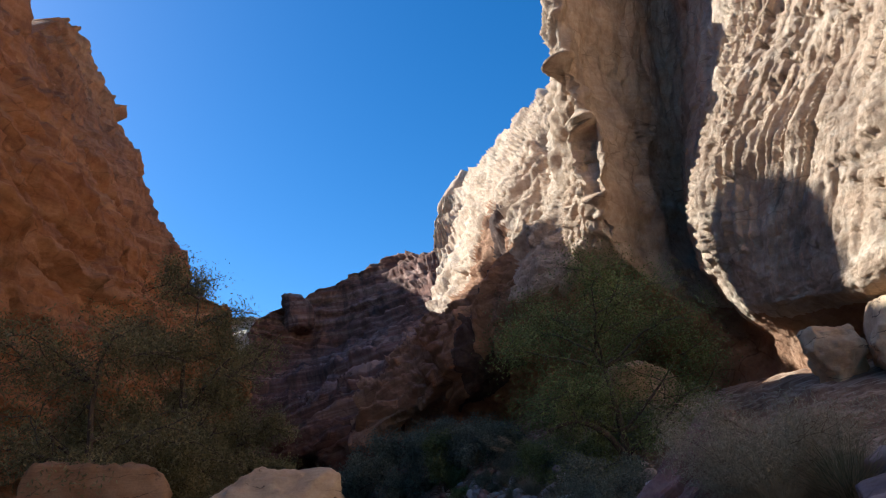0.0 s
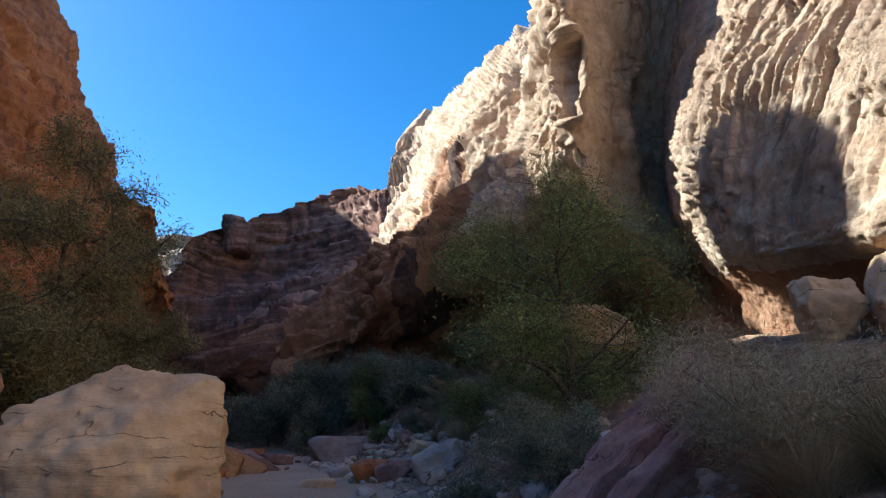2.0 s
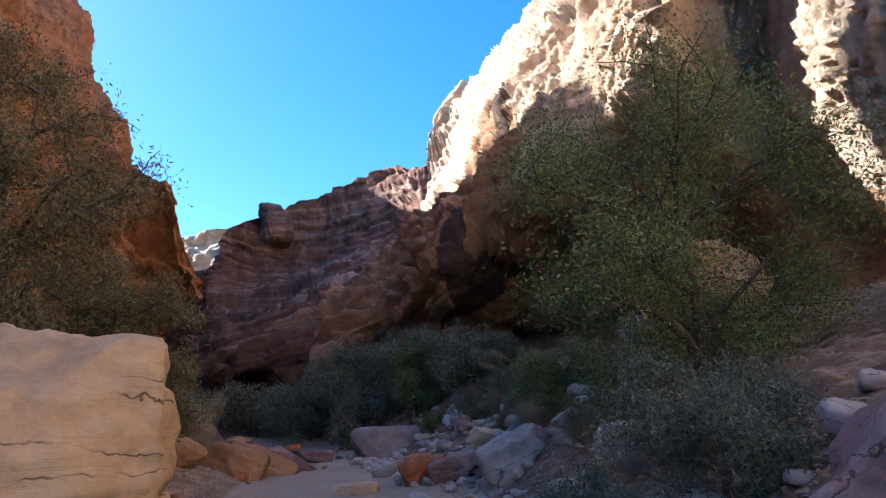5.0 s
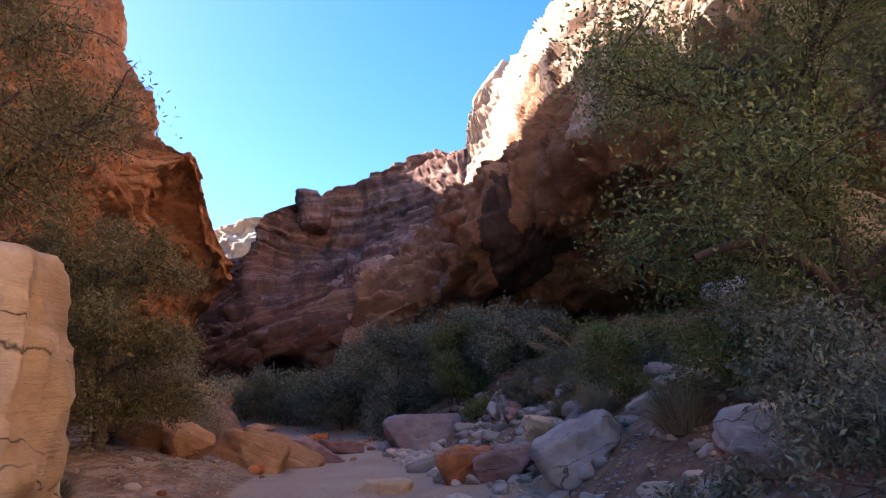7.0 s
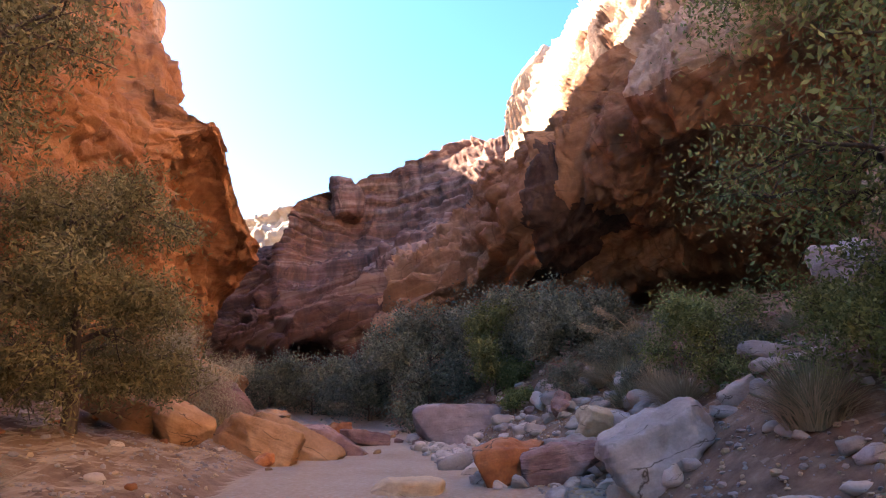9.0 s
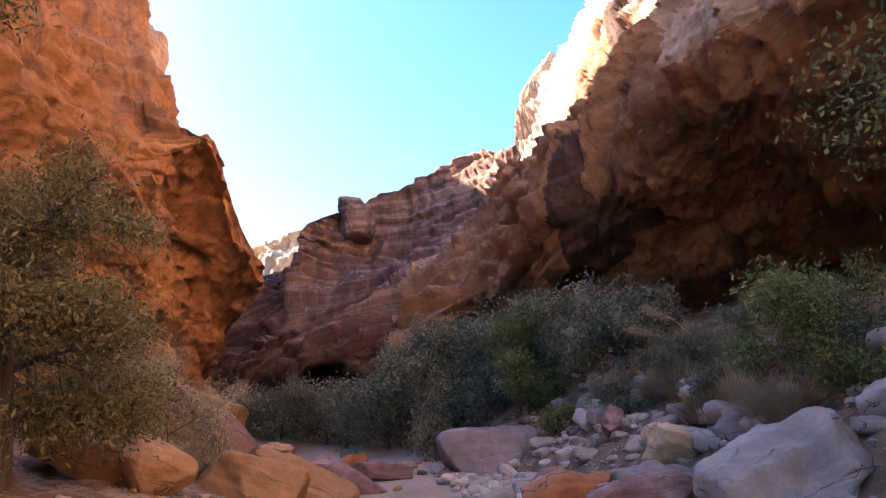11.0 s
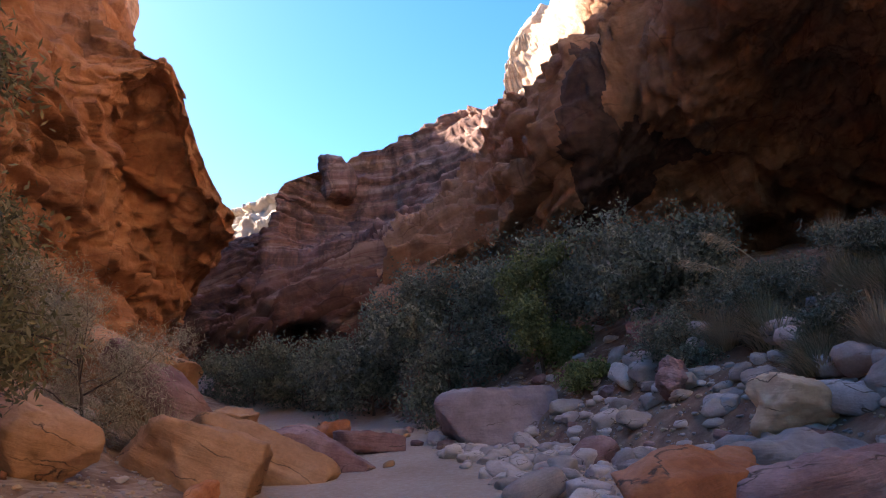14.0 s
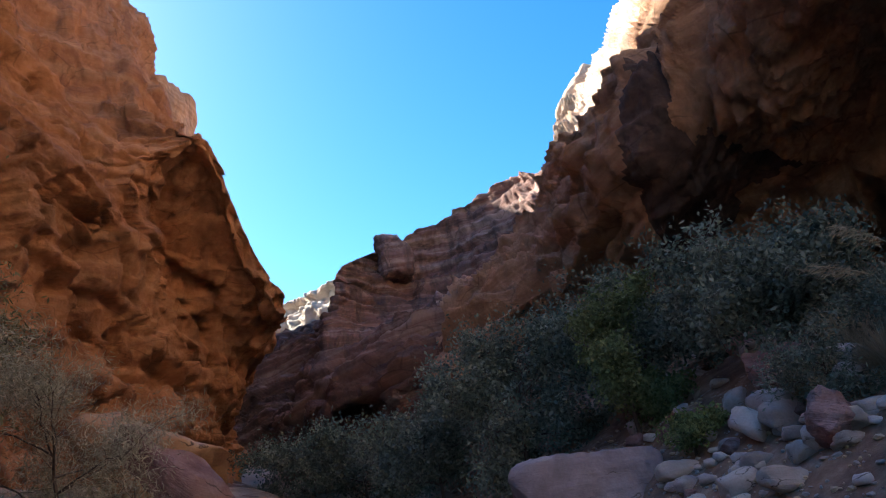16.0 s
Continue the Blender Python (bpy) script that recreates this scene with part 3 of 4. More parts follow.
xs = np.concatenate([-np.geomspace(900, 22, 14), np.arange(-20, -9, 0.4), np.arange(-9, 9, 0.09), np.arange(9, 20, 0.4), np.geomspace(22, 900, 14)])
ys = np.concatenate([-np.geomspace(900, 12, 14), np.arange(-10, 4, 0.4), np.arange(4, 38, 0.09), np.arange(38, 70, 0.5), np.geomspace(71, 1200, 18)])
X, Y = np.meshgrid(xs, ys, indexing="ij")
G = np.stack([X, Y, ground_z(X, Y)], -1)
ground = tagged(new("ground", mesh_from("ground", G.reshape(-1, 3), grid_faces(len(xs), len(ys)), MAT_GROUND)),
                "dry sandy wash floor with gravel and rising stony banks", "ground", kind="structure")


def on_ground(x, y):
    return float(ground_z(np.array([x]), np.array([y]))[0])


# ---- rocks ----
def rock_mesh(name, size, seed, mat, cuts=7, rough=0.10, sub=4, boxy=0.5, bedding=0.018, bed=0.13, across=(0, 0, 1)):
    """A boulder: a rounded block with broken flat faces, bedding and pitted surface."""
    rng = np.random.RandomState(seed)
    bm = bmesh.new()
    bmesh.ops.create_icosphere(bm, subdivisions=sub, radius=1.0)
    p = np.array([v.co[:] for v in bm.verts])
    f = np.array([[v.index for v in q.verts] for q in bm.faces])
    bm.free()
    power = 2 + 6 * boxy
    p /= (np.abs(p) ** power).sum(1, keepdims=True) ** (1 / power)
    for _ in range(cuts):
        n = rng.normal(size=3)
        n /= np.linalg.norm(n)
        lim = rng.uniform(0.62, 0.95)
        over = np.maximum(p @ n - lim, 0)
        p -= n * (over * 0.88)[:, None]
    s = np.array(size) / 2
    q = p * s
    r = fbm(q / max(size) * 3.0, seed, 4)
    beds = layers(q @ np.array(across) + 0.2 * max(size) * 0.1 * vnoise(q / max(size) * 4, seed), max(size) * bed, seed)
    n = p / np.linalg.norm(p, axis=1, keepdims=True)
    q = q + n * ((rough * r + bedding * beds + 0.03 * fbm(q / max(size) * 14, seed + 9, 3)) * min(size))[:, None]
    return mesh_from(name, q, f, mat)


def rock(name, x, y, size, seed, mat, label, turn=(0, 0, 0), sink=0.12, z=None, cuts=7, rough=0.1, sub=5, boxy=0.5, bedding=0.018, bed=0.13, across=(0, 0, 1)):
    me = rock_mesh(name, size, seed, mat, cuts, rough, sub, boxy, bedding, bed, across)
    ob = tagged(new(name, me), label, "rock")
    rot = Euler([radians(a) for a in turn]).to_matrix().to_4x4()
    co = np.empty(len(me.vertices) * 3, np.float32)
    me.vertices.foreach_get("co", co)
    lowest = float((co.reshape(-1, 3) @ np.array(rot.to_3x3()).T)[:, 2].min())
    zz = (on_ground(x, y) if z is None else z) - lowest - sink * size[2]
    ob.matrix_world = Matrix.Translation((x, y, zz)) @ rot
    return ob


rock("boulder", -2.9, 14.4, (3.4, 2.1, 2.9), 3, ST_CREAM, "huge cream sandstone boulder with cracks beside the sandy path", (0, 2, 8), 0.16, cuts=6, rough=0.07, sub=6, boxy=0.55)
rock("boulder", -6.3, 14.6, (2.4, 2.2, 2.2), 5, ST_ORANGE, "rounded tan boulder under the tree beside the big pale one", (0, 0, 30), 0.15)
rock("boulder", 4.95, 13.2, (3.5, 2.1, 1.7), 7, ST_MAROON, "sloping purple-brown bedded boulder on the bank", (4, -41, 8), 0.25, z=-0.75, cuts=3, rough=0.05, sub=6, boxy=0.8, bedding=0.11, bed=0.055, across=(0.05, 0.8, 0.6))
rock("boulder", -2.75, 33.0, (2.4, 1.6, 1.25), 12, ST_MAUVE, "flat-topped purple-grey boulder at the edge of the wash", (0, 0, 5), 0.25, cuts=2, rough=0.05, boxy=0.55)
rock("boulder", -0.4, 24.2, (1.35, 0.8, 0.62), 13, ST_RED, "rust-orange wedge of sandstone lying on the sand", (0, -14, 40), 0.12)
rock("boulder", 1.6, 23.0, (1.5, 1.1, 0.95), 17, ST_GREY, "big blue-grey boulder with a sloping face", (0, -22, 10), 0.38)
rock("boulder", 0.55, 25.1, (1.2, 0.9, 0.62), 19, ST_GREY, "pale rounded limestone rock", (0, 0, 10))
rock("boulder", 0.35, 23.9, (1.1, 0.7, 0.5), 23, ST_MAROON, "low maroon rock beside the pale one", (0, -8, 0))
rock("boulder", 0.95, 26.7, (0.95, 0.8, 0.7), 29, ST_CREAM, "rounded pale boulder on the stony bank", (0, 0, 40))
rock("boulder", -1.75, 23.4, (1.1, 0.6, 0.28), 31, ST_CREAM, "flat pale stone half buried in the sand", (0, 0, 5), 0.3)
rock("boulder", -5.9, 27.6, (2.2, 1.1, 1.0), 37, ST_ORANGE, "long orange sandstone block tilted towards the wash", (0, 24, -12), 0.36, cuts=12, rough=0.06, boxy=0.85, bedding=0.03)
rock("boulder", -6.0, 28.8, (2.8, 1.2, 1.1), 41, ST_ORANGE, "long orange sandstone block tilted towards the wash", (0, 26, -8), 0.36, cuts=12, rough=0.06, boxy=0.85, bedding=0.03)
rock("boulder", -7.0, 30.5, (1.2, 1.0, 1.0), 43, ST_ORANGE, "square orange sandstone block", (6, -8, 20), 0.1, cuts=10, rough=0.06, boxy=0.85, bedding=0.03)
rock("boulder", -8.7, 31.2, (2.8, 1.2, 0.8), 47, ST_MAROON, "grey-pink slab leaning against the bank", (0, 36, 0), 0.15, cuts=10, rough=0.06, boxy=0.85, bedding=0.03)
rock("boulder", -6.6, 25.6, (1.5, 0.8, 0.7), 53, ST_ORANGE, "tilted orange block on the bank", (0, 28, -10), 0.2, cuts=10, rough=0.06, boxy=0.85, bedding=0.03)
rock("boulder", -7.4, 25.1, (1.4, 0.9, 0.7), 59, ST_ORANGE, "tilted orange block on the bank", (0, 25, 15), 0.2, cuts=10, rough=0.06, boxy=0.85, bedding=0.03)
rock("boulder", -5.3, 29.9, (2.2, 0.8, 0.5), 61, ST_MAROON, "low pinkish slab at the edge of the sand", (0, 14, -10), 0.2, boxy=0.8)
rock("boulder", 3.2, 18.4, (1.0, 0.8, 0.7), 67, ST_GREY, "pale grey boulder below the green tree", (0, 0, 10))
rock("boulder", 4.4, 23.3, (1.2, 1.0, 1.0), 71, ST_GREY, "pale grey boulder on the bank", (0, -10, 40))
rock("boulder", 1.7, 19.6, (1.3, 0.8, 0.35), 73, ST_CREAM, "flat pale stone on the gravel", (0, 0, 10))
rock("boulder", 2.9, 27.6, (1.0, 0.9, 0.95), 79, ST_MAROON, "rounded pinkish boulder on the slope", (0, -10, 40), 0.25)
rock("boulder", 9.3, 17.6, (1.3, 1.2, 1.6), 83, ST_CREAM, "pale boulder at the foot of the wall", (0, 0, 20))
rock("boulder", 10.2, 16.8, (1.5, 1.3, 2.0), 89, ST_CREAM, "pale boulder at the foot of the wall", (0, 0, 60))
rock("boulder", 0.2, 29.6, (0.45, 0.4, 0.62), 97, ST_MAROON, "dusky upright rock among the grass", (0, 18, 0))
rock("boulder", -4.9, 31.6, (1.3, 0.6, 0.4), 113, ST_MAROON, "low pinkish slab at the edge of the sand", (0, 8, 30), 0.2, boxy=0.8)
rock("boulder", -6.0, 32.6, (0.9, 0.6, 0.6), 127, ST_RED, "rust-red rock beside the wash", (0, 0, 60), 0.15)
rock("boulder", -6.7, 33.6, (1.6, 0.7, 0.5), 131, ST_RED, "rust-red slab beside the wash", (0, 6, 10), 0.2, boxy=0.7)
rock("boulder", -3.6, 20.6, (0.6, 0.45, 0.3), 137, ST_CREAM, "small pale stone on the sandy bank", (0, 0, 30), 0.2)
rock("boulder", -9.9, 31.8, (3.0, 1.6, 1.6), 139, ST_ORANGE, "large tan block at the foot of the red wall", (0, 18, -10), 0.2, cuts=12, rough=0.06, boxy=0.85, bedding=0.03)
rock("boulder", 0.2, 32.0, (1.0, 0.8, 0.6), 149, ST_MAROON, "brown boulder under the shrubs", (0, 0, 30), 0.2)
for x, y, size, seed, turn in ((5.3, 8.2, (1.1, 0.8, 0.3), 151, 20), (6.1, 8.9, (1.3, 0.9, 0.35), 157, -15), (5.0, 7.4, (0.9, 0.7, 0.28), 163, 50), (6.6, 10.0, (1.2, 0.9, 0.4), 167, 5),
                               (5.8, 7.6, (0.8, 0.6, 0.3), 173, -40), (6.9, 9.2, (1.0, 0.8, 0.35), 179, 70)):
    rock("slab", x, y, size, seed, ST_MAUVE, "flat pinkish-grey slab bedded in the bank", (-4, -10, turn), 0.55, boxy=0.85)
rock("boulder", -22.6, 28.3, (4.2, 3.8, 6.5), 181, MAT_LEFT, "red rock knob standing on the canyon's rim", (0, 0, 15), 0.2, z=27.4, cuts=5, boxy=0.5)
# far rim pieces
rock("boulder", -27.3, 93.8, (4.6, 4.6, 5.4), 101, MAT_FAR, "dark knob of rock standing on the far rim", (0, 0, 25), 0.3, z=25.3, cuts=9, boxy=0.5)
rock("boulder", 6.0, 23.8, (2.3, 2.0, 2.6), 107, ST_CREAM, "big pale pink boulder behind the green tree", (0, -8, 20), 0.2)
rock("boulder", 5.0, 25.4, (1.5, 1.2, 1.1), 109, ST_GREY, "pale grey boulder on the slope", (0, 5, 50))
rock("boulder", -3.2, 93.5, (2.6, 2.4, 7.6), 103, MAT_RIGHT, "leaning pale pinnacle on the sunlit rim", (0, 32, 0), 0.2, z=39.0, boxy=0.7)

# ---- plants ----
def tube(path, r0, r1, sides=6):
    path = np.asarray(path, float)
    d = np.gradient(path, axis=0)
    d /= np.linalg.norm(d, axis=1, keepdims=True) + 1e-9
    a = np.cross(d, (0.31, 0.87, 0.37))
    a /= np.linalg.norm(a, axis=1, keepdims=True) + 1e-9
    b = np.cross(d, a)
    ang = np.linspace(0, 2 * math.pi, sides, endpoint=False)
    r = np.linspace(r0, r1, len(path))[:, None, None]
    V = path[:, None] + r * (np.cos(ang)[None, :, None] * a[:, None] + np.sin(ang)[None, :, None] * b[:, None])
    i = np.arange(len(path) * sides).reshape(len(path), sides)
    F = np.stack([i[:-1], np.roll(i[:-1], -1, 1), np.roll(i[1:], -1, 1), i[1:]], -1).reshape(-1, 4)
    return V.reshape(-1, 3), F


def joined(name, pieces, mat):
    vs, fs, n = [], [], 0
    for v, f in pieces:
        vs.append(v)
        fs.append(f + n)
        n += len(v)
    return mesh_from(name, np.concatenate(vs), np.concatenate(fs), mat)


def bent(rng, a, b, n=7, wob=0.12):
    t = np.linspace(0, 1, n)[:, None]
    a, b = np.asarray(a, float), np.asarray(b, float)
    L = np.linalg.norm(b - a)
    w = np.cumsum(rng.normal(size=(n, 3)), 0) * wob * L / n
    return a + (b - a) * t + (w - w[:1]) * t


def leaf_mesh(name, centres, axes, length, width, rng, mat):
    n = len(centres)
    side = np.cross(axes, rng.normal(size=(n, 3)))
    side /= np.linalg.norm(side, axis=1, keepdims=True) + 1e-9
    ll = length * rng.uniform(0.6, 1.35, (n, 1))
    ww = width * rng.uniform(0.6, 1.35, (n, 1))
    V = np.stack([centres - axes * ll / 2, centres + side * ww / 2, centres + axes * ll / 2, centres - side * ww / 2], 1)
    return mesh_from(name, V.reshape(-1, 3), np.arange(4 * n).reshape(n, 4), mat, False)


def plant(name, x, y, height, radius, seed, leaf, label, category, leaves=9000, size=0.10, narrow=0.45, trunk=0.09, low=0.15, limbs=9, droop=0.0, z=None, lean=(0, 0), bough=None):
    """A trunk, limbs that fork into twigs, and leaves in clumps along the twigs."""
    rng = np.random.RandomState(seed)
    zz = (on_ground(x, y) if z is None else z) - 0.1
    base = tagged(new(name), label, category)
    base.location = (x, y, zz)
    top = np.array([lean[0], lean[1], height * 0.8])
    stem = bent(rng, (0, 0, 0), top, 9, 0.25)
    wood = [tube(stem, trunk, trunk * 0.1, 7)]
    if bough:
        wood.append(tube(spline(np.array(bough, float), np.linspace(0, len(bough) - 1, 20)), trunk * 0.75, trunk * 0.3, 7))
    twig_pts = []
    for i in range(limbs):
        k = rng.uniform(low, 1.0)
        a = stem[min(8, int(k * 8.6))]
        ang = i * 2.4 + rng.uniform(-0.4, 0.4)
        reach = radius * rng.uniform(0.65, 1.0) * math.sqrt(max(0.15, 1 - (abs(k - 0.45) / 0.65) ** 2))
        b = a + np.array([math.cos(ang) * reach, math.sin(ang) * reach, height * rng.uniform(0.06, 0.3) * (1 - droop)])
        limb = bent(rng, a, b, 8, 0.3)
        wood.append(tube(limb, trunk * 0.5 * (1.1 - k * 0.6), trunk * 0.1, 5))
        for j in range(11):
            s = limb[rng.randint(2, 8)]
            d = rng.normal(size=3) * (1, 1, 0.7) + (b - a) / (np.linalg.norm(b - a) + 1e-6) * 0.9
            d /= np.linalg.norm(d)
            e = s + d * radius * rng.uniform(0.18, 0.5) - np.array([0, 0, droop * radius * 0.25])
            tw = bent(rng, s, e, 5, 0.3)
            wood.append(tube(tw, trunk * 0.12, trunk * 0.04, 3))
            twig_pts.append(tw)
    tw = np.array(twig_pts)
    n = leaves
    dens = rng.gamma(0.75, 1.0, len(tw))
    who = rng.choice(len(tw), n, p=dens / dens.sum())
    t = rng.uniform(0.15, 1.0, n) * 3.99
    i = t.astype(int)
    c = tw[who, i] * (1 - (t - i))[:, None] + tw[who, i + 1] * (t - i)[:, None]
    c = c + rng.normal(size=(n, 3)) * radius * 0.10
    ax = rng.normal(size=(n, 3)) + (0, 0, -droop)
    ax /= np.linalg.norm(ax, axis=1, keepdims=True)
    part("trunk", joined("trunk", wood, BARK), base)
    part("crown", leaf_mesh("crown", c, ax, size, size * narrow, rng, leaf), base)
    return base


OLIVE = "dusky olive-brown tamarisk tree with feathery drooping foliage at the bank"
plant("tree", -6.9, 19.5, 9.8, 2.3, 1, LEAF_OLIVE, OLIVE, "tree", 62000, 0.10, 0.3, 0.16, 0.1, 20, 0.5)
plant("tree", -6.8, 23.2, 4.5, 1.65, 2, LEAF_OLIVE, OLIVE, "tree", 42000, 0.095, 0.3, 0.13, 0.1, 18, 0.5)
plant("tree", -9.9, 27.0, 5.0, 1.8, 3, LEAF_OLIVE, OLIVE, "tree", 24000, 0.095, 0.3, 0.13, 0.1, 16, 0.5)
plant("tree", -7.6, 16.4, 6.6, 2.6, 4, LEAF_OLIVE, OLIVE, "tree", 46000, 0.105, 0.3, 0.14, 0.1, 18, 0.5)
plant("tree", 4.65, 19.9, 5.3, 2.7, 5, LEAF_GREEN, "leafy green mesquite tree arching from the stony bank", "tree", 56000, 0.07, 0.42, 0.13, 0.22, 20, 0.1, bough=[(0, 0, 0.4), (-0.5, -0.5, 1.1), (-1.2, -0.9, 1.45), (-1.9, -1.1, 1.3)])
SHRUB = "dense grey-green shrub at the edge of the wash"
plant("bush", 0.7, 33.2, 1.9, 1.7, 11, LEAF_GREY, SHRUB, "bush", 30400, 0.097, 0.5, 0.07, 0.03, 14)
plant("bush", -1.6, 36.6, 2.7, 1.9, 12, LEAF_GREY, SHRUB, "bush", 26600, 0.107, 0.5, 0.07, 0.03, 14)
plant("bush", -4.7, 38.2, 3.6, 2.2, 13, LEAF_GREY, SHRUB, "bush", 26600, 0.117, 0.5, 0.07, 0.03, 14)
plant("bush", -1.9, 34.9, 2.5, 1.1, 14, LEAF_BRIGHT, "yellow-green shrub among greyer shrubs", "bush", 13300, 0.097, 0.5, 0.05, 0.05, 10)
plant("bush", -8.0, 42.0, 2.8, 2.3, 15, LEAF_GREY, SHRUB, "bush", 17100, 0.127, 0.5, 0.06, 0.03, 12)
plant("bush", -11.5, 44.5, 2.4, 2.4, 16, LEAF_GREY, SHRUB, "bush", 17100, 0.127, 0.5, 0.06, 0.03, 12)
plant("bush", -15.0, 47.5, 2.2, 2.3, 17, LEAF_GREY, SHRUB, "bush", 15200, 0.136, 0.5, 0.06, 0.03, 12)
plant("bush", -1.1, 32.5, 0.7, 0.5, 18, LEAF_GREEN, "small green bush beside the flat boulder", "bush", 4750, 0.068, 0.5, 0.03, 0.05, 8)
for bx, by, bh, br, seed in ((1.6, 30.3, 0.9, 0.8, 31), (2.5, 29.0, 0.8, 0.7, 32), (0.5, 30.5, 0.9, 0.8, 33), (3.2, 27.0, 0.8, 0.7, 34), (1.9, 27.9, 0.6, 0.6, 35)):
    plant("bush", bx, by, bh, br, seed, LEAF_GREY, "low grey-green shrub among cobbles", "bush", 9000, 0.07, 0.3, 0.03, 0.03, 12)
for bx, by, bh, br, seed, leaf in ((2.7, 25.0, 1.5, 1.1, 41, LEAF_GREEN), (3.7, 21.6, 1.5, 1.1, 42, LEAF_GREEN), (3.7, 17.7, 1.3, 1.0, 43, LEAF_GREY), (4.9, 22.4, 1.1, 1.0, 44, LEAF_GREY)):
    plant("bush", bx, by, bh, br, seed, leaf, "leafy dark green bush under the tree" if leaf is LEAF_GREEN else SHRUB, "bush", 15000, 0.065, 0.4, 0.04, 0.03, 14)
plant("bush", 5.2, 11.0, 1.15, 1.15, 19, LEAF_DRY, "dry straw-grey shrub on the bank", "bush", 42000, 0.085, 0.09, 0.03, 0.03, 20, -0.5)
plant("bush", -7.7, 27.8, 1.9, 1.2, 20, LEAF_DRY, "dry twiggy shrub among the orange blocks", "bush", 18000, 0.10, 0.09, 0.03, 0.03, 16, -0.5)
plant("bush", 3.5, 15.6, 1.1, 0.9, 21, LEAF_GREY, SHRUB, "bush", 16000, 0.06, 0.3, 0.04, 0.03, 12)


# ---- grass, stalks, loose stones ----
def blades_mesh(name, height, radius, rng, blades, mat):
    ang = rng.uniform(0, 2 * math.pi, blades)
    lean = rng.uniform(0.1, 1.0, blades)
    h = height * rng.uniform(0.55, 1.1, blades)
    root = np.stack([np.cos(ang), np.sin(ang), 0 * ang], -1) * (radius * 0.3 * rng.uniform(0, 1, blades))[:, None]
    d = np.stack([np.cos(ang + rng.normal(0, 0.3, blades)), np.sin(ang + rng.normal(0, 0.3, blades)), 0 * ang], -1)
    side = np.stack([-d[:, 1], d[:, 0], 0 * ang], -1) * 0.009
    rows = []
    for t in (0, 0.4, 0.75, 1.0):
        c = root + d * (radius * lean * t ** 1.7)[:, None]
        c[:, 2] = h * (t - 0.42 * lean * t ** 2.2)
        w = side * (1.05 - t)
        rows.append(np.stack([c - w, c + w], 1))
    V = np.stack(rows, 1).reshape(blades, 8, 3)
    f = np.array([[0, 1, 3, 2], [2, 3, 5, 4], [4, 5, 7, 6]])
    F = (np.arange(blades)[:, None, None] * 8 + f[None]).reshape(-1, 4)
    return mesh_from(name, V.reshape(-1, 3), F, mat, False)


def grass_clump(name, x, y, height, radius, seed, mat, label, blades=420, z=None):
    """A tuft of arching blades, with dead straw lying among them."""
    rng = np.random.RandomState(seed)
    ob = tagged(new(name), label, "grass")
    ob.location = (x, y, (on_ground(x, y) if z is None else z) - 0.04)
    tagged(part("green_tuft", blades_mesh("green_tuft", height, radius, rng, blades, mat), ob), kind="stuff")
    tagged(part("dead_tuft", blades_mesh("dead_tuft", height * 0.7, radius * 1.15, rng, blades, STRAW), ob, "straw-coloured dead blades"), kind="stuff")
    return ob


TUFT = "coarse grey-green bunch grass on the stony slope"
grass_clump("grass_clump", 2.25, 30.9, 1.0, 0.9, 401, GRASS, TUFT, 700)
grass_clump("grass_clump", 1.5, 29.3, 0.8, 0.8, 402, GRASS, TUFT, 600)
grass_clump("grass_clump", 3.1, 29.4, 0.9, 0.9, 403, GRASS, TUFT, 600)
grass_clump("grass_clump", 2.5, 27.9, 0.8, 0.8, 404, GRASS, TUFT, 600)
grass_clump("grass_clump", 0.4, 31.2, 0.7, 0.7, 405, STRAW, "dry straw-coloured bunch grass", 500)
grass_clump("grass_clump", 5.0, 10.2, 0.7, 0.9, 406, STRAW, "dry straw-coloured bunch grass", 800)
grass_clump("grass_clump", 5.8, 10.2, 0.9, 1.0, 407, GRASS, TUFT, 800)
grass_clump("grass_clump", 3.9, 16.6, 1.0, 0.9, 408, GRASS, TUFT, 700)
grass_clump("grass_clump", 2.9, 21.5, 0.9, 0.8, 409, GRASS, TUFT, 600)
grass_clump("grass_clump", -6.9, 28.2, 0.9, 0.9, 410, STRAW, "dry straw-coloured bunch grass", 700)
grass_clump("grass_clump", -5.0, 19.6, 0.7, 0.7, 411, GRASS, TUFT, 500)


slope = random.Random(9)
for i in range(30):
    gy = slope.uniform(24.5, 34)
    gx = 1.3 + slope.uniform(0.2, 3.6) - (gy - 24.5) * 0.1
    dry = slope.random() < 0.45
    grass_clump("grass_clump", gx, gy, slope.uniform(0.5, 0.95), slope.uniform(0.45, 0.8), 430 + i, STRAW if dry else GRASS,
                "dry straw-coloured bunch grass" if dry else TUFT, 420)
for i, (bx, by, bh, br) in enumerate(((5.6, 26.6, 1.1, 0.9), (2.9, 25.6, 0.8, 0.7), (5.8, 22.5, 0.9, 0.9), (2.3, 17.2, 0.8, 0.6))):
    plant("bush", bx, by, bh, br, 470 + i, LEAF_GREY if i % 2 else LEAF_DRY, "low straggling grey shrub on the stony slope", "bush", 5200, 0.085, 0.28, 0.03, 0.03, 12)


